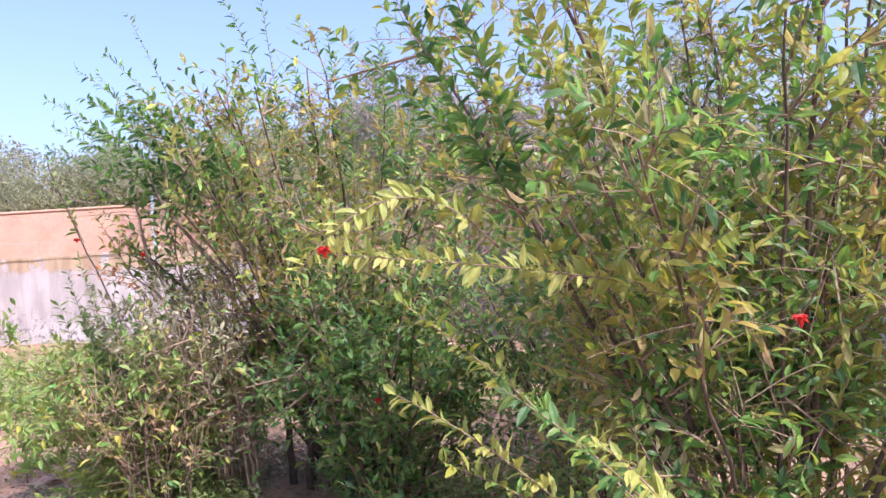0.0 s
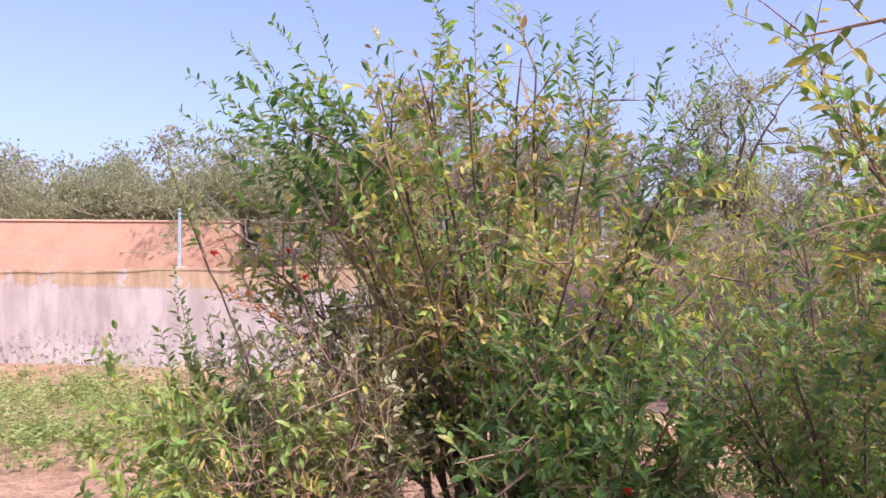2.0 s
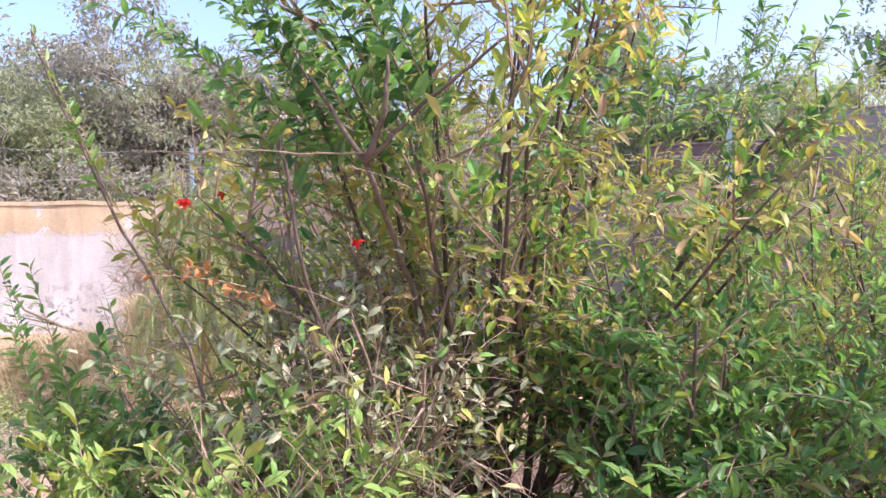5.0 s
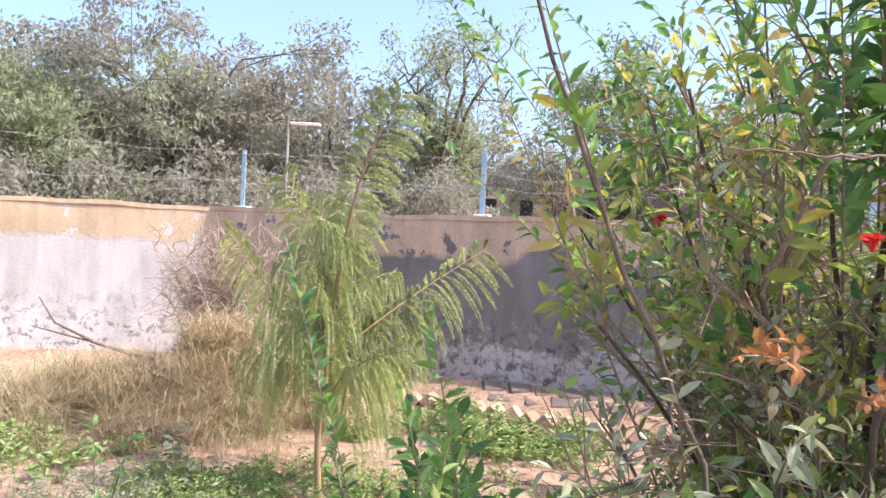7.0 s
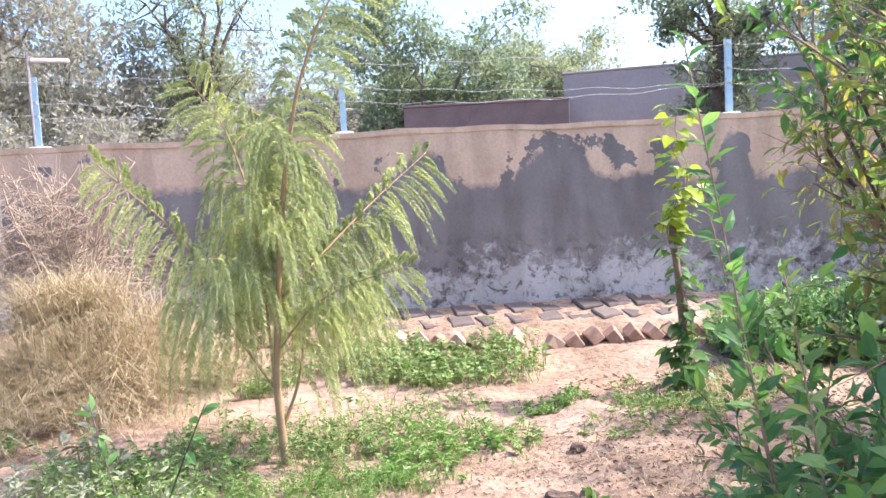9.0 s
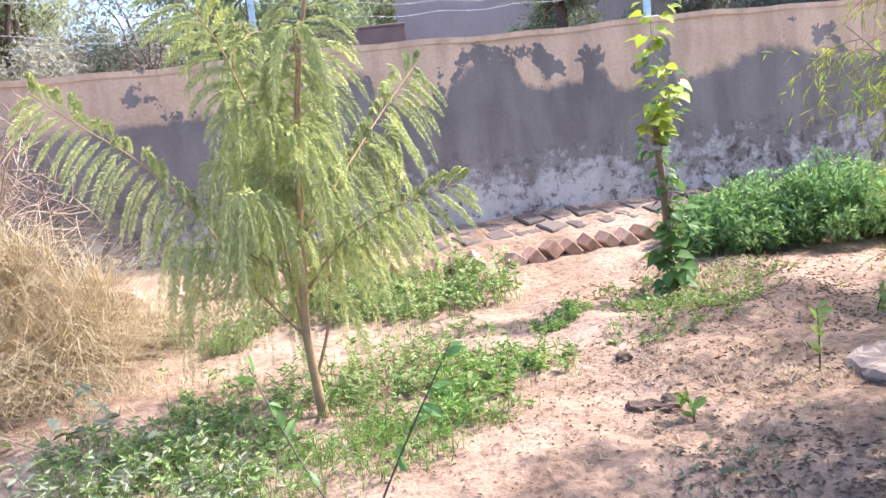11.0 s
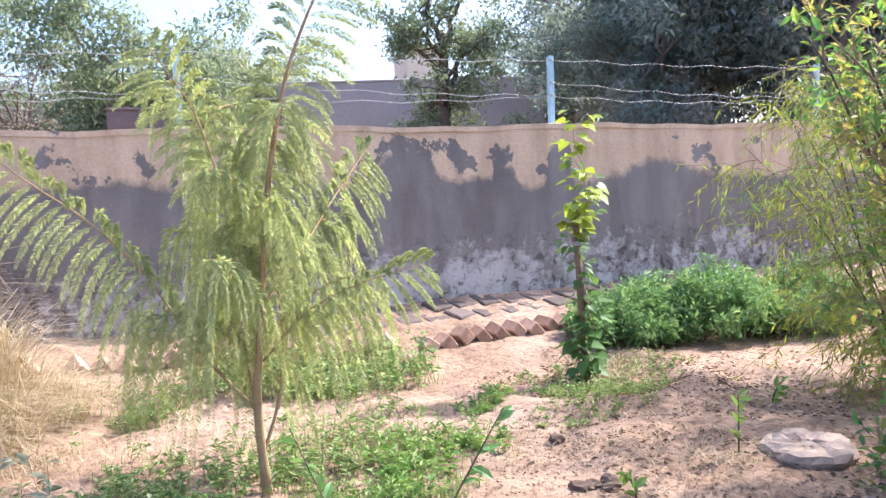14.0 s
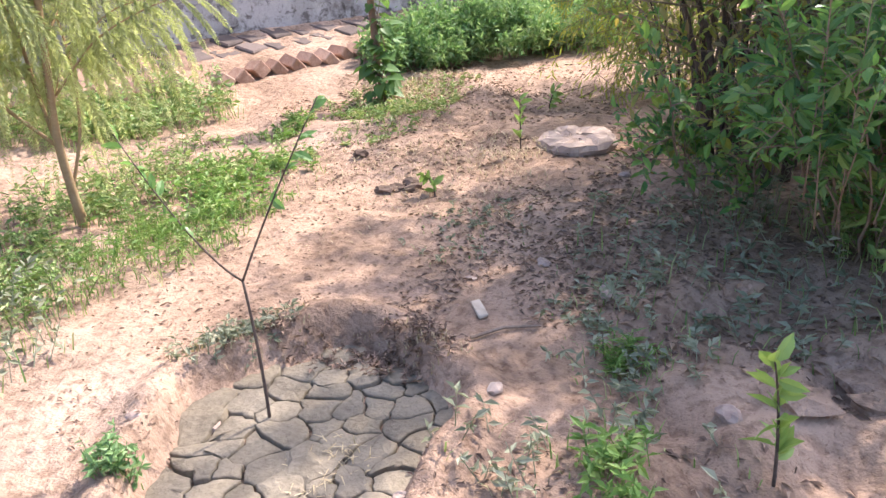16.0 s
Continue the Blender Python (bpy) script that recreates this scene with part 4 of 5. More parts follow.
weed_patch("weed_patch", -2.18, 3.80, 0.06, 0.06, 46, 0.08, 0.03, M_PARTH, "small round green weed", 62)
weed_patch("weed_patch", 0.15, 2.6, 0.75, 0.55, 130, 0.2, 0.045, M_GREY_WEED, "dim weeds under the flowering shrub", 63)
weed_patch("weed_patch", -0.5, 2.0, 0.5, 0.45, 90, 0.14, 0.04, M_GREY_WEED, "low dusty weeds on the cloddy slope", 64)
weed_patch("weed_patch", -0.35, 3.7, 0.3, 0.2, 40, 0.05, 0.025, M_GREY_WEED, "thin dusty weeds on bare soil", 65)
weed_patch("weed_patch", -1.55, 3.98, 0.26, 0.09, 90, 0.07, 0.028, M_GREY_WEED, "dry tufts on the basin's rim", 66, -0.3, 1.0)
weed_patch("weed_patch", -1.33, 3.45, 0.09, 0.36, 220, 0.06, 0.026, M_LITTER, "dry tufts on the basin's rim", 76, 0.25, 1.0)
weed_patch("weed_patch", -3.6, 8.0, 1.3, 0.5, 380, 0.26, 0.055, M_WEED, "green weeds before the sunlit wall", 67)
weed_patch("weed_patch", -6.5, 7.0, 2.6, 1.3, 1100, 0.40, 0.065, M_WEED, "green weeds before the sunlit wall", 68)
weed_patch("weed_patch", -0.9, 6.9, 0.5, 0.35, 200, 0.24, 0.05, M_WEED, "green weeds behind the young tree", 69)
weed_patch("weed_patch", -1.25, 2.7, 0.5, 0.45, 120, 0.12, 0.04, M_GREY_WEED, "thin weeds beside the path", 77)
weed_patch("weed_patch", -4.6, 4.6, 1.3, 1.3, 700, 0.32, 0.06, M_WEED, "pale green weeds left to grow", 79)
weed_patch("weed_patch", 0.35, 2.0, 0.6, 0.4, 320, 0.3, 0.055, M_WEED, "pale green undergrowth before the shrubs", 100)
weed_patch("weed_patch", 1.9, 2.6, 1.0, 0.7, 380, 0.26, 0.045, M_WEED, "green undergrowth between the shrubs", 75)


def soft_bush(cx, cy, rx, ry, height, seed, label):
    """A dense mound of soft, finely cut leaves."""
    rng = np.random.default_rng(seed)
    root = thing("weed_mound", (cx, cy, float(hgt(cx, cy))), label, "weeds")
    k = 240
    a, r = rng.uniform(0, 2 * math.pi, k), np.sqrt(rng.uniform(0, 1, k))
    X, Y = rx * r * np.cos(a), ry * r * np.sin(a)
    H = height * (1 - 0.6 * r ** 2.2) * rng.uniform(0.6, 1.1, k) * (0.6 + 0.75 * vnoise((cx + X) * 3, (cy + Y) * 3, 16))
    B = np.stack([X * 0.8, Y * 0.8, 0 * X], 1)
    Tp = np.stack([X, Y, H], 1)
    part_mesh("stalk_work", mesh_from("stalks", *tubes(list(np.stack([B, Tp], 1)), [(0.004, 0.0015)] * k, 3), M_PARTH), root, kind="stuff")
    n = 50
    s = rng.uniform(0.25, 1.02, (k, n))
    Q = B[:, None] + (Tp - B)[:, None] * s[..., None] + rng.normal(0, 0.03, (k, n, 3))
    D = rng.normal(0, 1, (k * n, 3)) + [0, 0, 0.5]
    L = 0.06 * rng.uniform(0.5, 1.3, k * n)
    part_mesh("foliage", mesh_from("foliage", *leaves(Q.reshape(-1, 3), D, L, L * 0.38, rng=rng, full=False), M_PARTH), root, kind="stuff")
    return root


soft_bush(2.9, 5.75, 0.75, 0.5, 0.50, 71, "dense mound of soft bright green weeds by the wall")
soft_bush(3.55, 5.4, 0.8, 0.55, 0.56, 72, "dense mound of soft bright green weeds by the wall")
soft_bush(4.3, 4.95, 0.8, 0.55, 0.5, 73, "dense mound of soft bright green weeds by the wall")


def straw_heap(cx, cy, rx, ry, height, k, seed, label):
    rng = np.random.default_rng(seed)
    P = spread_points(cx, cy, rx, ry, k, rng)
    e = ((P[:, 0] - cx) / rx) ** 2 + ((P[:, 1] - cy) / ry) ** 2
    P[:, 2] += height * 0.7 * np.clip(1 - e ** 1.4, 0, 1) * rng.uniform(0, 1, len(P)) ** 0.5
    v, f = blades(P, min(height * 0.7, 0.34), 0.005, 1.7, rng)
    return tagged(new("dry_grass", mesh_from("dry_grass", v, f, M_STRAW)), label, "dry grass", kind="stuff")


straw_heap(-1.98, 7.3, 0.85, 0.52, 1.12, 11500, 81, "tall heap of tangled straw-coloured dry grass by the wall")
straw_heap(-2.95, 7.2, 1.0, 0.8, 0.6, 5200, 82, "mat of tangled straw-coloured dry grass")
straw_heap(-1.7, 7.0, 0.45, 0.3, 0.42, 2600, 83, "skirt of dry grass round the straw heap")
straw_heap(-2.5, 6.75, 0.8, 0.35, 0.22, 1900, 89, "low fringe of dry grass by the path")
straw_heap(0.6, 3.95, 0.7, 0.5, 0.05, 700, 84, "thin dry grass on bare soil")
straw_heap(-1.5, 6.4, 0.9, 0.5, 0.09, 900, 85, "thin dry grass on the path")
straw_heap(0.45, 4.6, 1.1, 0.7, 0.035, 900, 86, "wisps of dry grass on bare soil")
straw_heap(1.75, 5.35, 0.6, 0.4, 0.10, 700, 87, "dry grass in the bed round the stake")


def litter(cx, cy, rx, ry, k, size, seed, label):
    rng = np.random.default_rng(seed)
    P = spread_points(cx, cy, rx, ry, k, rng)
    P[:, 2] += 0.009
    az = rng.uniform(0, 2 * math.pi, len(P))
    D = np.stack([np.cos(az), np.sin(az), rng.normal(0.1, 0.2, len(P))], 1)
    L = size * rng.uniform(0.4, 1.3, len(P))
    return tagged(new("leaf_litter", mesh_from("leaf_litter", *leaves(P, D, L, L * 0.4, 0.25, 0.2, rng, False), M_LITTER)), label, "leaf litter", kind="stuff")


litter(-0.35, 3.15, 0.95, 0.5, 4600, 0.028, 91, "dark fallen leaves in the shrub's shade")
litter(0.5, 4.9, 2.0, 1.1, 2600, 0.018, 99, "small dry leaf flecks on bare soil")
litter(0.9, 3.6, 1.0, 0.8, 1100, 0.036, 92, "brown fallen leaves round the stone")
litter(1.9, 4.6, 1.1, 0.8, 1800, 0.03, 93, "brown fallen leaves on bare soil")
litter(-0.9, 2.4, 1.0, 0.6, 1300, 0.04, 94, "fallen leaves on cloddy soil")
litter(0.2, 4.6, 1.8, 1.1, 2600, 0.024, 95, "scattered dry leaf bits on bare soil")
litter(1.3, 1.8, 2.4, 1.2, 1500, 0.05, 96, "fallen leaves under the shrubs")
litter(1.6, 5.4, 0.7, 0.5, 2000, 0.035, 98, "dark leaf bits in the bed round the stake")
straw_heap(-1.84, 3.36, 0.2, 0.15, 0.035, 420, 88, "dry straw bits on the soil mound")
litter(-1.78, 3.5, 0.6, 0.6, 2200, 0.018, 97, "leaf bits round the mud basin")


# ---- dry brushwood by the wall corner ----
def brushwood(base, seed):
    rng = np.random.default_rng(seed)
    root = thing("dry_shrub", (base[0], base[1], float(hgt(*base))), "leafless tangle of dry brown twigs by the wall", "shrub")
    tw, rad = [], []
    for i in range(30):
        az, sp = rng.uniform(0, 2 * math.pi), rng.uniform(0.1, 0.9)
        c = np.array([sp * math.cos(az), sp * 0.6 * math.sin(az), rng.uniform(0.9, 1.65)])
        path = bez(np.array([0.1 * math.cos(az), 0.1 * math.sin(az), -0.05]), c * [0.4, 0.4, 0.7], c, 10)
        path[1:] += np.cumsum(rng.normal(0, 0.018, (9, 3)), 0)
        part_mesh("stem", mesh_from("stem", *tubes([path], [(0.012, 0.003)], 5), M_BRUSH), root)
        for j in range(48):
            k = rng.integers(2, 9)
            d = unit(rng.normal(0, 1, 3) + [0, 0, 0.2])
            L = rng.uniform(0.12, 0.4)
            tw.append([path[k], path[k] + d * L * 0.5, path[k] + d * L + rng.normal(0, 0.04, 3)])
            rad.append((0.004, 0.0012))
    part_mesh("twig_work", mesh_from("twig_work", *tubes(tw, rad, 3), M_BRUSH), root, kind="stuff")


brushwood((-2.15, 8.35), 101)
brushwood((-2.05, 7.95), 102)
stick = np.array([(-2.7, 7.9, 0.42), (-3.2, 7.95, 0.55), (-3.6, 8.0, 0.72), (-3.75, 8.0, 0.95)])
tagged(new("fallen_branch", mesh_from("fallen_branch", *tubes([stick, stick[1:3] + [[0, 0, 0], [-0.25, 0.1, -0.05]]], [(0.022, 0.010), (0.012, 0.005)], 6), M_TWIG, True)),
       "forked grey fallen branch lying on dry grass", "branch")


# ---- shoots and blossoms that stand out on the shrubs ----
for a, c, sd, mt, n, bow in (((2.95, 0.4, 1.45), (2.63, -0.1, 1.42), 111, M_SPRIG, 46, 0.32), ((3.5, 0.8, 1.26), (2.77, -0.155, 1.46), 112, M_SPRIG, 90, 0.03),
                             ((3.3, 0.4, 0.75), (2.86, -0.02, 1.34), 113, M_LEAF_WIL, 40, 0.05), ((3.25, 0.4, 0.6), (2.82, 0.0, 1.12), 321, M_SPRIG, 40, 0.08), ((3.35, 0.35, 0.55), (2.95, -0.05, 0.98), 322, M_LEAF_WIL, 40, 0.08),
                             ((3.4, 0.35, 0.7), (3.12, -0.1, 1.16), 323, M_LEAF_GRN, 40, 0.05), ((3.5, 0.3, 0.6), (3.3, -0.08, 1.06), 324, M_SPRIG, 36, 0.08), ((3.3, 0.4, 0.4), (2.9, 0.05, 0.78), 325, M_LEAF_GRN, 40, 0.08),
                             ((3.0, 0.5, 1.5), (2.72, 0.28, 2.2), 326, M_LEAF_GRN, 60, 0.0), ((3.05, 0.5, 1.5), (2.86, 0.25, 2.35), 327, M_LEAF_GRN, 60, 0.0), ((3.1, 0.55, 1.5), (2.6, 0.4, 2.0), 328, M_LEAF_GRN, 56, 0.0),
                             ((3.2, 0.5, 1.6), (3.05, 0.2, 2.4), 329, M_SPRIG, 60, 0.0), ((3.3, 0.5, 1.6), (3.25, 0.15, 2.3), 330, M_SPRIG, 60, 0.0), ((3.4, 0.5, 1.4), (3.4, 0.1, 2.0), 331, M_LEAF_WIL, 54, 0.0)):
    sprig("leafy_shoot", a, c, 0.07, mt, sd, "", int(n * 1.6), bow, shrub_near, 0.38)
# upright leafy spires on the crown
for x, y, z, dx, sd in ((1.15, 2.2, 2.6, -0.06, 341), (1.3, 2.25, 2.75, 0.0, 342), (1.42, 2.2, 2.68, 0.05, 343), (1.55, 2.3, 2.6, 0.08, 344), (1.75, 2.25, 2.52, 0.1, 345), (1.0, 2.1, 2.5, -0.08, 346), (1.48, 2.5, 2.8, 0.0, 347)):
    sprig("leafy_shoot", (x - dx, y + 0.1, 1.75), (x + dx, y, z), 0.08, M_LEAF_GRN, sd, "", 84, 0.0, shrub_mid, 0.26)
# fresh bright stalks beside the shrub
for x, y, h, sd in ((-0.59, 1.99, 1.48, 371), (-0.63, 1.94, 1.30, 372), (-0.55, 2.04, 1.22, 373)):
    sprig("leafy_shoot", (x + 0.3, y + 0.2, 0.1), (x, y, h), 0.085, M_BRIGHT, sd, "", 90, -0.06, weed_tall, 0.32)
limb_rng = np.random.default_rng(77)
for x, y, dx, dy, h, r in ((0.55, 2.66, -0.1, 0.05, 1.5, 0.026), (0.62, 2.78, -0.22, -0.1, 1.7, 0.022), (0.72, 2.6, 0.1, -0.12, 1.6, 0.024), (0.86, 2.72, 0.05, 0.1, 1.8, 0.028), (0.98, 2.6, 0.25, -0.15, 1.5, 0.02)):
    foot = np.array([x, y, -0.03]) - np.array(shrub_mid.location) + [0, 0, shrub_mid.location.z]
    old = bez(foot, foot + [dx * 0.2, dy * 0.2, h * 0.5], foot + [dx, dy, h], 12)
    old[1:-1] += limb_rng.normal(0, 0.008, (10, 3))
    part_mesh("stem", mesh_from("stem", *tubes([old], [(r, r * 0.4)], 7), M_STEM, True), shrub_mid)
# a tall bare stem with a leafy tip, and a dark forked limb
for line, r in (([(0.1, 2.2, 0.0), (-0.06, 1.88, 1.2), (-0.28, 1.86, 1.66), (-0.42, 1.82, 1.98), (-0.47, 1.8, 2.16)], (0.0062, 0.003)), ([(0.75, 2.5, 0.6), (0.58, 2.1, 1.4), (0.46, 1.8, 1.77), (0.30, 1.82, 2.03)], (0.014, 0.006)),
                ([(0.46, 1.8, 1.77), (0.52, 1.74, 1.9), (0.53, 1.72, 2.06)], (0.011, 0.005)), ([(0.46, 1.8, 1.77), (0.62, 1.72, 1.92), (0.86, 1.66, 2.1)], (0.009, 0.004)),
                ([(0.35, 2.1, 1.0), (0.26, 1.82, 1.55), (0.22, 1.80, 1.85)], (0.009, 0.005)), ([(0.5, 1.8, 1.80), (0.1, 1.7, 1.80), (-0.15, 1.68, 1.80)], (0.003, 0.0015))):
    line = np.array(line) - np.array(shrub_mid.location)
    line = np.stack([np.interp(np.linspace(0, len(line) - 1, 16), range(len(line)), line[:, q]) for q in range(3)], 1)
    line[1:-1] += limb_rng.normal(0, 0.0035, (14, 3))
    part_mesh("limb", mesh_from("limb", *tubes([line], [r], 6), M_BARK if r[0] > 0.006 else M_TWIG, True), shrub_mid)
sprig("leafy_shoot", (-0.28, 1.86, 1.66), (-0.47, 1.80, 2.16), 0.07, M_BRIGHT, 350, "", 26, 0.0, shrub_mid, 0.36)
for i, (x, y, z) in enumerate(((-0.02, 1.62, 1.36), (0.12, 1.6, 1.28), (0.28, 1.58, 1.32), (0.05, 1.6, 1.12), (0.22, 1.55, 1.08), (0.4, 1.55, 1.2), (-0.12, 1.66, 1.2))):
    sprig("leafy_shoot", (x + 0.12, y + 0.35, z - 0.22), (x, y, z), 0.075, M_PALE_LEAF, 360 + i, "", 16, 0.06, dry_weed, 0.42)
for a, c, sd, mt in (((0.3, 2.2, 1.7), (0.05, 1.75, 2.62), 114, M_LEAF_GRN), ((-0.05, 2.2, 1.1), (-0.5, 2.05, 2.0), 115, M_LEAF), ((0.0, 2.3, 1.3), (-0.62, 2.3, 1.9), 116, M_LEAF_GRN),
                     ((1.7, 2.6, 1.6), (2.0, 2.3, 2.5), 117, M_LEAF), 
                     ((0.5, 2.2, 1.8), (0.35, 1.7, 2.9), 120, M_LEAF_GRN), ((1.0, 2.2, 2.0), (1.1, 1.9, 3.0), 121, M_LEAF_GRN), ((-0.1, 2.6, 0.7), (-0.42, 2.35, 0.95), 122, M_BRIGHT)):
    sprig("leafy_shoot", a, c, 0.056, mt, sd, "", 46, 0.05, shrub_mid)
for a, c, sd in (((0.5, 2.15, 1.7), (-0.25, 1.62, 2.2), 301), ((0.5, 2.1, 1.8), (-0.1, 1.52, 2.45), 302), ((0.55, 2.1, 1.9), (0.1, 1.55, 2.6), 303), ((0.6, 2.1, 1.9), (0.28, 1.6, 2.66), 304), ((0.4, 2.2, 1.7), (-0.38, 1.78, 2.36), 305),
                 ((0.4, 2.1, 1.8), (0.0, 1.6, 2.3), 306), ((1.7, 2.4, 1.5), (2.05, 2.15, 2.36), 307), ((1.7, 2.4, 1.5), (2.3, 2.2, 2.3), 308), ((1.6, 2.4, 1.5), (1.88, 2.15, 2.2), 309), ((1.0, 2.3, 2.0), (0.85, 1.9, 2.95), 310)):
    sprig("leafy_shoot", a, c, 0.074, M_LEAF_GRN, sd, "", 60, 0.1, shrub_mid, 0.36)
bough_rng = np.random.default_rng(401)
# broad dark leaves that stand clear of the crown
for i in range(12):
    tip = np.array([0.22, 1.66, 2.34]) + bough_rng.normal(0, 1, 3) * [0.24, 0.1, 0.14]
    sprig("leafy_shoot", tip + [0.3, 0.45, -0.55], tip, 0.088, M_LEAF_GRN, 451 + i, "", 44, 0.14, shrub_mid, 0.42)
for i in range(12):
    az = 2.3 + bough_rng.uniform(0, 1.15)
    root_at = np.array([0.62, 2.9, 1.25]) + bough_rng.normal(0, 0.12, 3)
    reach = bough_rng.uniform(0.6, 1.05)
    tip = root_at + np.array([math.cos(az) * reach, math.sin(az) * reach, bough_rng.uniform(0.5, 1.3)])
    sprig("leafy_shoot", root_at, tip, 0.064, M_LEAF_GRN, 402 + i, "", 60, 0.22, shrub_mid, 0.42)
for a, c, sd in (((0.1, 1.85, 1.42), (-0.12, 1.66, 1.47), 118), ((0.2, 1.85, 1.36), (0.12, 1.62, 1.43), 119), ((0.0, 1.9, 1.45), (-0.02, 1.66, 1.49), 126)):
    sprig("leafy_shoot", a, c, 0.042, M_ORANGE, sd, "", 16, 0.02, shrub_mid, 0.55)
for a, c, sd, mt in (((-0.62, 2.4, 0.4), (-0.92, 2.36, 1.62), 123, M_LEAF_GRN), ((-0.60, 2.36, 0.3), (-0.86, 2.40, 1.40), 127, M_LEAF_GRN), ((-0.58, 2.3, 0.3), (-0.80, 2.28, 1.25), 128, M_WEED), ((-0.5, 2.2, 0.3), (-0.45, 2.05, 1.0), 124, M_BRIGHT), ((-0.6, 2.3, 0.4), (-1.0, 2.2, 0.95), 125, M_LEAF_GRN)):
    sprig("leafy_shoot", a, c, 0.06, mt, sd, "", 64, 0.06, weed_tall, 0.42)
for parent, places in ((shrub_near, ((2.755, -0.16, 1.47), (3.75, 0.15, 1.95), (3.7, 0.2, 1.25), (3.45, 0.2, 2.45))),
                       (shrub_mid, ((0.02, 1.55, 1.66), (0.45, 1.6, 1.55), (-0.25, 2.25, 0.42), (-0.35, 2.55, 0.75), (1.75, 1.75, 0.75), (-0.06, 2.24, 1.70)))):
    for i, p in enumerate(places):
        flower(Vector(p) - parent.location, parent, 130 + i)


# ---- stones, chips and droppings ----
def lump(name, place, size, material, seed, label, category="stone", flat=0.6, rough=0.22, group=""):
    rng = np.random.default_rng(seed)
    bm = bmesh.new()
    bmesh.ops.create_icosphere(bm, subdivisions=2, radius=1.0)
    k = rng.uniform(0, 10, 3)
    for v in bm.verts:
        n = noise.noise(v.co * 1.7 + Vector(k)) * rough * 1.6 + noise.noise(v.co * 4 + Vector(k)) * rough * 0.6
        v.co *= 1 + n
        v.co.x, v.co.y, v.co.z = v.co.x * size[0], v.co.y * size[1], max(v.co.z * size[2], -size[2] * 0.4)
    me = bpy.data.meshes.new(name)
    bm.to_mesh(me)
    bm.free()
    me.materials.append(material)
    ob = new(name, me)
    ob.location = (place[0], place[1], float(hgt(*place)) + size[2] * 0.3)
    ob.rotation_euler.z = rng.uniform(0, 6)
    return tagged(ob, label, category, group)


def stone_disc(place):
    """A broken round slab with a worn, scaling top."""
    rng = np.random.default_rng(140)
    bm = bmesh.new()
    n, rings, V = 28, [], []
    for r, z in ((1.0, 0.0), (1.03, 0.035), (0.97, 0.066), (0.80, 0.076), (0.5, 0.072), (0.2, 0.07)):
        row = []
        for i in range(n):
            a = 2 * math.pi * i / n
            e = 1 + 0.07 * math.sin(2 * a + 0.6) + 0.05 * math.sin(5 * a) + rng.uniform(-0.05, 0.05)
            row.append(bm.verts.new((0.26 * r * e * math.cos(a), 0.235 * r * e * math.sin(a), z + (rng.uniform(-0.013, 0.011) if z > 0.05 else 0))))
        rings.append(row)
    for a, b in zip(rings, rings[1:]):
        for i in range(n):
            bm.faces.new((a[i], a[(i + 1) % n], b[(i + 1) % n], b[i]))
    bm.faces.new(rings[-1])
    me = bpy.data.meshes.new("stone_slab")
    bm.to_mesh(me)
    bm.free()
    me.materials.append(M_STONE)
    ob = new("stone_slab", me)
    ob.location = (place[0], place[1], float(hgt(*place)) - 0.008)
    ob.rotation_euler = (radians(-3), radians(2), 0.4)
    ob.scale = (0.88, 0.9, 0.95)
    return tagged(ob, "worn round pinkish sandstone slab lying on the soil", "stone")


stone_disc((0.93, 3.70))
for i, (x, y) in enumerate(((0.03, 4.32), (0.10, 4.27), (0.06, 4.24), (-0.02, 4.36), (0.35, 4.75))):
    lump("dung", (x, y), (0.05, 0.04, 0.025), M_DUNG, 150 + i, "dried dark dung clump on bare soil", "dung", rough=0.4, group="dung clumps")
for i, (x, y, s) in enumerate(((-0.59, 3.27, 0.035), (-0.72, 2.96, 0.045), (-0.66, 3.0, 0.03), (-0.77, 3.49, 0.025), (-1.83, 3.80, 0.035), (-0.62, 2.55, 0.05), (-1.9, 3.1, 0.03), (-1.35, 2.45, 0.04),
                               (-1.2, 2.3, 0.06), (-0.95, 2.15, 0.055), (-2.0, 3.9, 0.025), (-1.1, 2.1, 0.05), (0.5, 3.3, 0.03), (-1.48, 3.05, 0.03))):
    if s < 0.05:
        lump("stone", (x, y), (s, s * 0.75, s * 0.5), M_STONE, 160 + i, "small dusty stone on the soil", "stone", group="loose stones")
    else:
        lump("clod", (x, y), (s * 1.5, s * 1.1, s * 0.6), M_SOIL, 160 + i, "dry lump of sandy soil on the slope", "clod", rough=0.4, group="soil clods")
chip = tagged(new("wood_chip", None), "pale split wood chip on the soil", "wood")
cz = float(hgt(-1.0, 3.34))
chip.location = (-1.0, 3.34, cz + 0.012)
chip.rotation_euler.z = 0.7
part("splinter", box_bm(0.12, 0.035, 0.014, 0.004, 0.004, np.random.default_rng(5)), M_CHIP, chip)
tagged(new("twig", mesh_from("twig", *tubes([np.array([(-1.2, 3.27, float(hgt(-1.2, 3.27)) + 0.012), (-1.1, 3.2, float(hgt(-1.1, 3.2)) + 0.014), (-1.03, 3.1, float(hgt(-1.03, 3.1)) + 0.012)])], [(0.007, 0.004)], 5), M_TWIG)),
       "short dry twig on the soil", "twig")


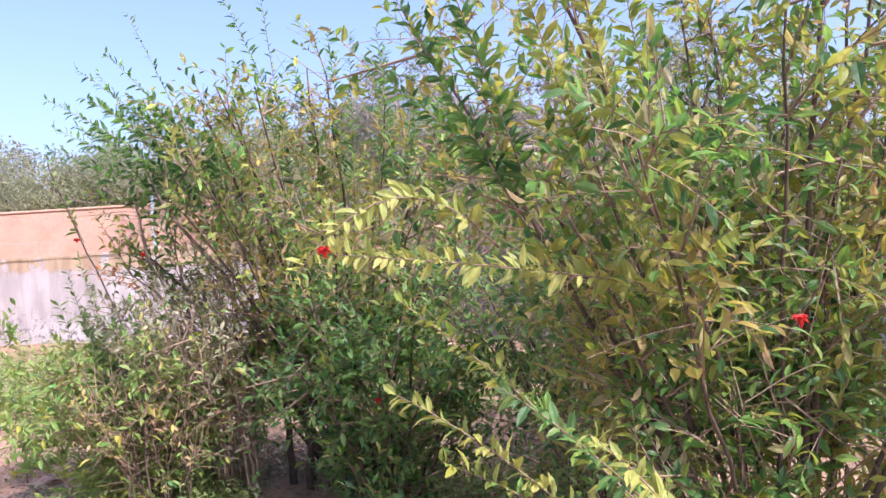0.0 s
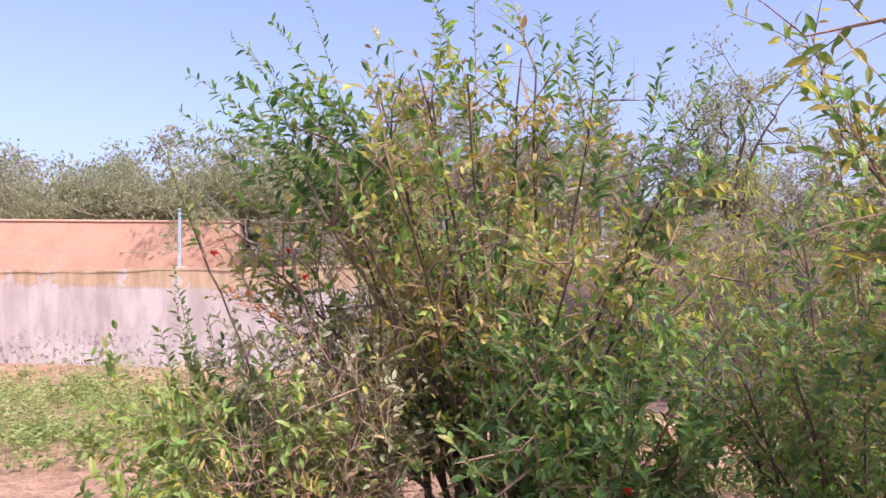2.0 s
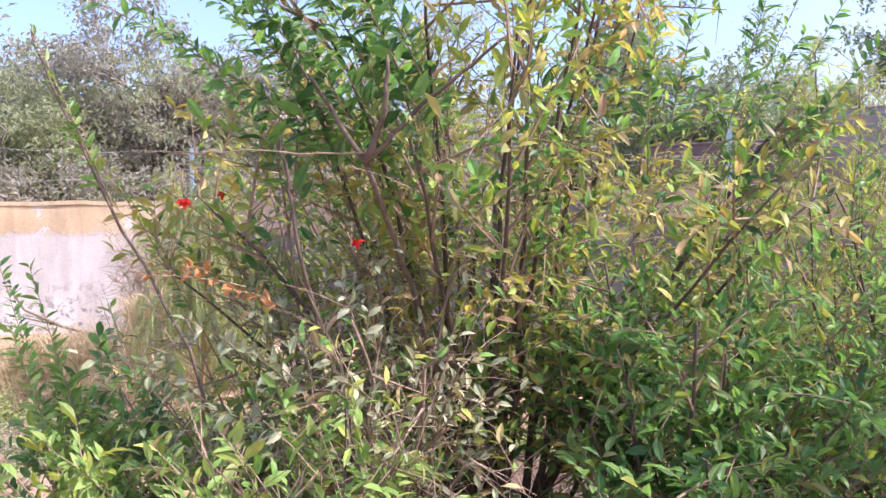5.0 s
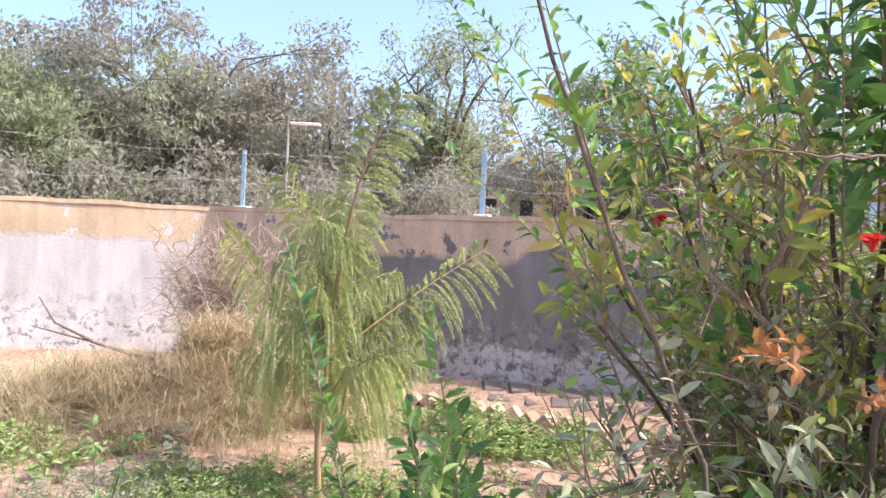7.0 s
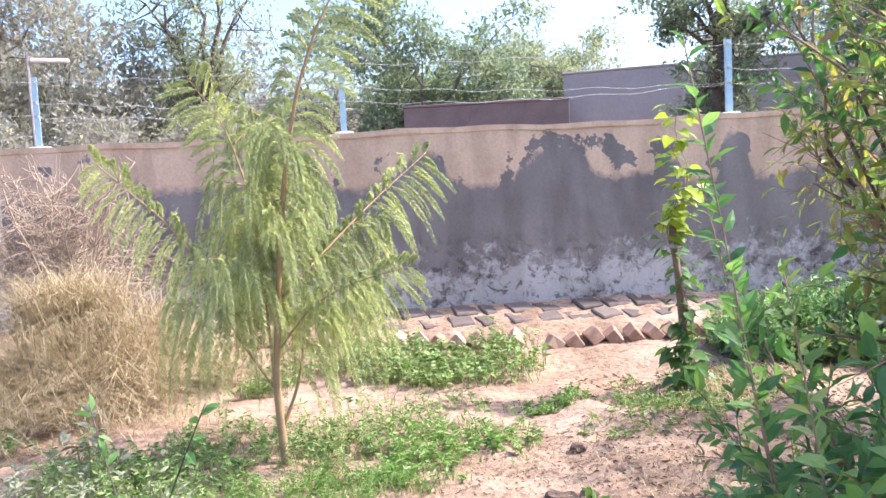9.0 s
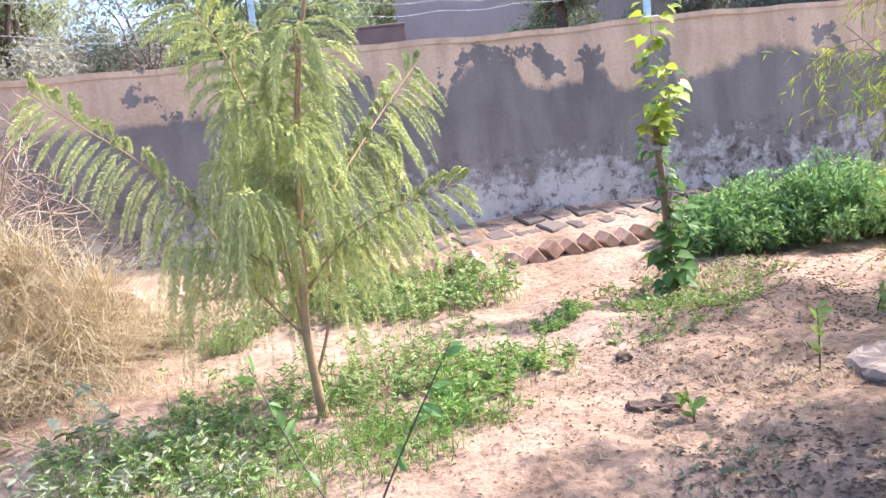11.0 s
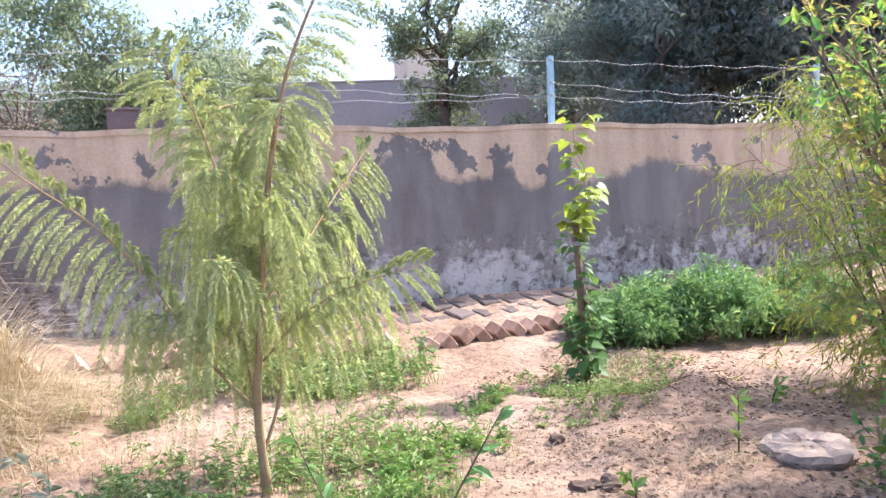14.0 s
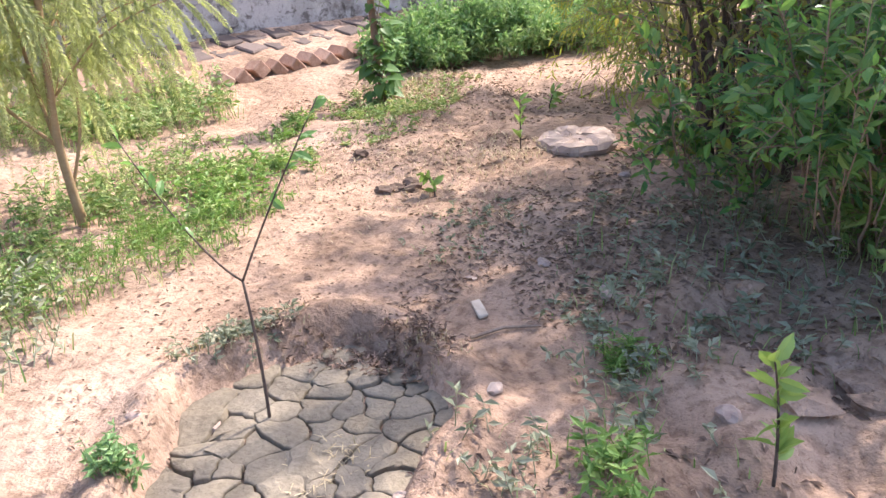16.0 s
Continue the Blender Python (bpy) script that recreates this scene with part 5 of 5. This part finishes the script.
# ---- beyond the wall: huts and houses ----
def hut(name, corner, turn, w, d, h, material, label, openings=(), parapet=0.12, category="building"):
    """A flat-roofed building: wall shell, roof slab, dark openings with frames. Its corner is its near left foot."""
    root = thing(name, (*corner, 0), label, category)
    root.rotation_euler.z = radians(turn)
    t = 0.25
    for x, y, sx, sy in ((w / 2, t / 2, w, t), (w / 2, d - t / 2, w, t), (t / 2, d / 2, t, d - 2 * t - 0.01), (w - t / 2, d / 2, t, d - 2 * t - 0.01)):
        part("wall", box_bm(sx, sy, h + 0.2, 0.012), material, root).location = (x, y, h / 2 - 0.1)
    r = part("roof", box_bm(w + 0.06, d + 0.06, parapet, 0.02), material, root)
    r.location = (w / 2, d / 2, h + parapet / 2)
    for x, z, ow, oh in openings:
        f = part("window", box_bm(ow + 0.14, 0.06, oh + 0.14, 0.01), M_CAP, root)
        f.location = (x, -0.032, z)
        p = part("pane", box_bm(ow, 0.05, oh), M_HOLE, f)
        p.location = (0, -0.012, 0)
    return root


hut("brick_hut", (7.4, 25.6), -26, 5.2, 3.0, 3.75, M_DARKBRICK, "low dark brick hut beyond the boundary wall", ((2.2, 2.2, 0.8, 0.7),), 0.08)
hut("grey_building", (13.0, 25.1), -40, 9.0, 5.0, 4.75, M_GREYWALL, "blank grey rendered building beyond the trees", (), 0.08)
hut("house", (2.6, 31.5), -4, 5.2, 5.0, 4.2, M_CREAM, "distant cream house with small dark windows", ((0.8, 2.9, 0.5, 0.7), (2.2, 2.9, 0.5, 0.7), (3.6, 2.9, 0.5, 0.7), (4.6, 2.9, 0.4, 0.7)))
hut("pale_building", (28.9, 35.4), -35, 2.2, 5.0, 8.9, M_CREAM, "tall pale building far behind the trees", ())
hut("brick_shed", (-14.6, 9.9), 32, 6.7, 3.5, 3.0, M_FARBRICK, "long low red-brick shed behind the sunlit wall", (), 0.06)


# ---- trees beyond the wall ----
def far_tree(name, place, height, width, material, label, seed, kind="round", k=5200, leaf=0.11, trunk_r=0.13, clear=0.28, bark=M_FARBARK):
    """Trunk, limbs that fork twice, and leaves in clumps round the limb tips."""
    rng = np.random.default_rng(seed)
    root = thing(name, (*place, 0), label, "tree", "trees beyond the wall")
    z1 = height * clear
    trunk = np.array([(0, 0, -0.2), (0.05, 0.03, z1 * 0.5), (0.02, -0.03, z1), (0.08, 0.0, z1 * 1.35)])
    part_mesh("trunk", mesh_from("trunk", *tubes([trunk], [np.array([1.25, 1.0, 0.85, 0.6]) * trunk_r], 8), bark, True), root)
    tips = []
    sub, srad = [], []
    nl = 9 if kind != "bare" else 7
    for i in range(nl):
        az = 2 * math.pi * (i + rng.uniform(-0.3, 0.3)) / nl
        rr = width / 2 * rng.uniform(0.55, 1.0)
        if kind == "flat":
            e = np.array([rr * math.cos(az), rr * math.sin(az), height * rng.uniform(0.72, 0.95) - 0.12 * height * (rr / (width / 2)) ** 2])
        elif kind == "bare":
            e = np.array([rr * 0.8 * math.cos(az), rr * 0.8 * math.sin(az), height * rng.uniform(0.6, 0.98)])
        else:
            e = np.array([rr * math.cos(az), rr * math.sin(az), height * rng.uniform(0.35, 0.93)])
        a = trunk[2] + (trunk[3] - trunk[2]) * rng.uniform(-0.6, 0.9)
        path = bez(a, a + (e - a) * [0.35, 0.35, 0.75], e, 9)
        path[1:-1] += rng.normal(0, 0.06, (7, 3))
        part_mesh("limb", mesh_from("limb", *tubes([path], [(trunk_r * 0.5, trunk_r * 0.1)], 6), bark, True), root)
        for j in range(12):
            t = rng.integers(2, 9)
            d = unit(rng.normal(0, 1, 3) * [1, 1, 0.6] + [0, 0, 0.35])
            L = width * rng.uniform(0.12, 0.26)
            q = path[t] + d * L
            sub.append([path[t], path[t] + d * L * 0.5 + rng.normal(0, 0.05, 3), q])
            srad.append((trunk_r * 0.17, 0.008))
            tips.append(q)
            for _ in range(3):
                d2 = unit(d + rng.normal(0, 0.7, 3))
                q2 = q + d2 * L * rng.uniform(0.3, 0.7)
                sub.append([q, q2])
                srad.append((trunk_r * 0.09, 0.005))
                tips.append(q2)
    part_mesh("twig_work", mesh_from("twig_work", *tubes([np.array(s) for s in sub], srad, 3), bark), root, kind="stuff")
    tips = np.array(tips)
    c = tips[rng.integers(0, len(tips), k)]
    spread = width * (0.036 if kind != "bare" else 0.045)
    P = c + np.clip(rng.normal(0, spread, (k, 3)), -2 * spread, 2 * spread) * [1, 1, 0.55 if kind == "flat" else 0.8]
    D = rng.normal(0, 1, (k, 3)) + [0, 0, -0.2]
    L = leaf * rng.uniform(0.5, 1.4, k)
    part_mesh("crown", mesh_from("crown", *leaves(P, D, L, L * 0.45, rng=rng, full=False), material), root, kind="stuff")
    return root


far_tree("thorn_tree", (-5.0, 17.9), 5.7, 5.6, M_FAR_HAZED, "flat-topped thorn tree with fine leaves greyed as by haze", 201, "flat", 26000, 0.12, 0.16)
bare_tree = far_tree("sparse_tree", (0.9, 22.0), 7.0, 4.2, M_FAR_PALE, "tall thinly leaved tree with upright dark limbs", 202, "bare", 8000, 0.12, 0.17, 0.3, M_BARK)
far_tree("shade_tree", (9.6, 29.5), 8.0, 9.0, M_FAR_GREEN, "dense green tree behind the brick hut, paled as by haze", 203, "round", 36000, 0.19, 0.2)
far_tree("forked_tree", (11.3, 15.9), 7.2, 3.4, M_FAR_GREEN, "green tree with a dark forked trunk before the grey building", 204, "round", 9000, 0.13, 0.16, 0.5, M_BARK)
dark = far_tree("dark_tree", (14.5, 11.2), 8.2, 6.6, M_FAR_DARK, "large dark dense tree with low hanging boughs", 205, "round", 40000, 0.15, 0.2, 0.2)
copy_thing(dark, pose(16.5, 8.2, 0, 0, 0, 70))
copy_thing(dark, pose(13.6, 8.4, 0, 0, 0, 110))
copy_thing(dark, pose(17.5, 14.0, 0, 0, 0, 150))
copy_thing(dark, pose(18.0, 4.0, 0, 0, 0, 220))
small_bare = far_tree("bare_tree", (4.2, 23.3), 4.9, 3.0, M_FAR_HAZED, "small nearly leafless tree with fine twigs", 206, "bare", 700, 0.09, 0.09, 0.35, M_BARK)
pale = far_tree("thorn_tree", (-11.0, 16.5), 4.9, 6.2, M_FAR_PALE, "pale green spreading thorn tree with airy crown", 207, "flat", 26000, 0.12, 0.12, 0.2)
# the grey of this scrub's crown is haze put into the leaf colour
dusty = far_tree("scrub_tree", (-8.0, 21.5), 5.4, 6.4, M_FAR_HAZED, "scrub tree in the far tree line, greyed as by haze", 208, "round", 24000, 0.18, 0.14, 0.18)
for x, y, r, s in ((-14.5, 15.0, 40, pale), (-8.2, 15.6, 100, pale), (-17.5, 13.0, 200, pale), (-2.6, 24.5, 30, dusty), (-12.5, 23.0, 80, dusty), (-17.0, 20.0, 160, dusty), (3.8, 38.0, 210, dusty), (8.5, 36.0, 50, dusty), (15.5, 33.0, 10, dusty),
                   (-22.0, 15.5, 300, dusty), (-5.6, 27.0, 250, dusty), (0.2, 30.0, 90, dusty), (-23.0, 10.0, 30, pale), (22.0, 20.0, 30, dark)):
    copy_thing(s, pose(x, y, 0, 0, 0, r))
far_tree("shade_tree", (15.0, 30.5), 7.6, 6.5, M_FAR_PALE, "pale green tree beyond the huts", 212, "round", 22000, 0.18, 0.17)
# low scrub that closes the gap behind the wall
scr = far_tree("scrub", (-3.4, 16.0), 2.9, 4.2, M_FAR_HAZED, "low thorn scrub behind the wall, greyed as by haze", 210, "round", 16000, 0.13, 0.06, 0.12)
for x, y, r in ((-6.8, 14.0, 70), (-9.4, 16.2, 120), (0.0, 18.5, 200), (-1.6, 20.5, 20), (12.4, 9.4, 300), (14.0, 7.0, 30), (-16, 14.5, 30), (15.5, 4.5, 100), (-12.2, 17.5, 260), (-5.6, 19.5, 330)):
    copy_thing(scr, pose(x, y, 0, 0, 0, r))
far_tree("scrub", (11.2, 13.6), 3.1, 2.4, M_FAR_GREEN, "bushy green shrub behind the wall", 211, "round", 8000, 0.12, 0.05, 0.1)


# ---- street lamp beyond the corner ----
def street_lamp(place):
    root = thing("street_lamp", (*place, 0), "thin grey pole with a pale tube lamp on a short arm", "lamp")
    part_mesh("pole", mesh_from("pole", *tubes([np.array([(0, 0, -0.2), (0, 0, 3.95)])], [(0.04, 0.03)], 8), M_FARBARK, True), root)
    arm = part("lamp_head", box_bm(0.62, 0.09, 0.08, 0.02), M_CAP, root, "pale tube lamp housing")
    arm.location = (0.34, 0, 3.8)
    return root


street_lamp((-2.65, 16.9))

# ---- cracked mud in the basin ----
rng = np.random.default_rng(301)
seeds = [np.array([PIT[0] + 0.5 * math.sqrt(r) * math.cos(a), PIT[1] + 0.5 * math.sqrt(r) * math.sin(a)]) for r, a in zip(rng.uniform(0, 1, 420), rng.uniform(0, 2 * math.pi, 420))]
kept = []
for s in seeds:
    if all(np.hypot(*(s - q)) > 0.062 + 0.10 * abs(math.sin(s[0] * 31 + s[1] * 17)) ** 1.5 for q in kept):
        kept.append(s)


def clip_cell(poly, c, q, gap):
    m, n = (c + q) / 2, (q - c) / np.hypot(*(q - c))
    out = []
    for i in range(len(poly)):
        a, b = poly[i], poly[(i + 1) % len(poly)]
        da, db = (a - m) @ n + gap, (b - m) @ n + gap
        if da <= 0:
            out.append(a)
        if da * db < 0:
            out.append(a + (b - a) * da / (da - db))
    return out


for c in kept:
    poly = [c + np.array([x, y]) for x, y in ((-0.12, -0.12), (0.12, -0.12), (0.12, 0.12), (-0.12, 0.12))]
    for q in kept:
        if q is not c and np.hypot(*(q - c)) < 0.3 and len(poly) > 2:
            poly = clip_cell(poly, c, q, rng.uniform(0.0004, 0.0042))
    if len(poly) < 3 or np.hypot(*(c - PIT)) > 0.47:
        continue
    mid = np.mean(poly, 0)
    V, F = [], []
    lift = rng.uniform(-0.005, 0.005)
    rim = []
    for i, p in enumerate(poly):
        nxt = poly[(i + 1) % len(poly)]
        for s in (0.0, 0.25, 0.5, 0.75):
            e = p + (nxt - p) * s
            # one field of bends for all the plates, so that neighbours still fit
            w = noise.noise_vector(Vector((e[0] * 14, e[1] * 14, 0.3))) * 0.030 + noise.noise_vector(Vector((e[0] * 45, e[1] * 45, 2.0))) * 0.011
            e = e + (mid - e) * 0.012
            rim.append(e + np.array([w.x, w.y]))
    mid = np.mean(rim, 0)
    k = len(rim)
    tilt = rng.normal(0, 0.035, 2)
    for sc, z in ((1.0, -0.11), (1.0, -0.061), (0.978, -0.0565), (0.9, -0.0545), (0.5, -0.053)):
        ring = [mid + (p - mid) * sc for p in rim]
        V += [(*q, z + (lift + float((q - mid) @ tilt) + rng.uniform(-0.0012, 0.0012) if z > -0.1 else 0.0)) for q in ring]
    V.append((*mid, -0.054 + lift))
    for lv in range(4):
        F += [(lv * k + i, lv * k + (i + 1) % k, (lv + 1) * k + (i + 1) % k, (lv + 1) * k + i) for i in range(k)]
    F += [(4 * k + i, 4 * k + (i + 1) % k, 5 * k) for i in range(k)]
    part_mesh("mud_plate", mesh_from("mud_plate", V, F, M_MUD, True), ground)
lump("soil_mound", (-1.86, 3.42), (0.10, 0.08, 0.03), M_MUD, 302, "crumbly soil heap at the sapling's foot", "soil", rough=0.35)

# ---- bricks: slanted edging and the flat course at the wall's foot ----
brng = np.random.default_rng(303)
edging = thing("brick_edging", (0, 0, 0), "old bricks set on edge as a sawtooth border", "edging")
variants = []
for i in range(4):
    bm = box_bm(0.108, 0.22, 0.108, 0.007, 0.010, brng)
    me = bpy.data.meshes.new("brick")
    bm.to_mesh(me)
    bm.free()
    me.materials.append(M_BRICK)
    variants.append(me)
u = -0.9
while u < 4.6:
    p = on_wall(u, 0.55 + 0.27 * min(max((u + 0.4) / 2.2, 0), 1) + brng.uniform(-0.02, 0.02))
    b = part_mesh("brick", variants[brng.integers(4)], edging)
    b.matrix_world = Matrix.Translation(p + Vector((0, 0, 0.015 + brng.uniform(-0.015, 0.012)))) @ pose(0, 0, 0, brng.uniform(-8, 8), 0, WALL_TURN + brng.uniform(-9, 9)) @ pose(0, 0, 0, 0, 45 + brng.uniform(-9, 9), 0)
    u += brng.uniform(0.145, 0.165) if brng.uniform() > 0.07 else 0.3
course = thing("brick_course", (0, 0, 0), "flat course of muddy bricks along the wall's foot", "paving")
flat = []
for i in range(4):
    bm = box_bm(0.215, 0.225, 0.07, 0.012, 0.010, brng)
    me = bpy.data.meshes.new("brick")
    bm.to_mesh(me)
    bm.free()
    me.materials.append(M_BRICK_G)
    flat.append(me)
for gap, shift in ((0.1, 0.0), (0.31, 0.11)):
    u = 0.5 + shift
    while u < 5.6:
        p = on_wall(u, gap + brng.uniform(-0.015, 0.015))
        b = part_mesh("brick", flat[brng.integers(4)], course)
        b.matrix_world = Matrix.Translation(Vector((p.x, p.y, float(hgt(p.x, p.y)) - 0.028 + brng.uniform(-0.008, 0.006)))) @ pose(0, 0, 0, 11 + brng.uniform(-2, 2), brng.uniform(-2, 2), WALL_TURN + 16 + brng.uniform(-6, 6))
        u += 0.235 + brng.uniform(0, 0.02) if brng.uniform() > 0.06 else 0.34
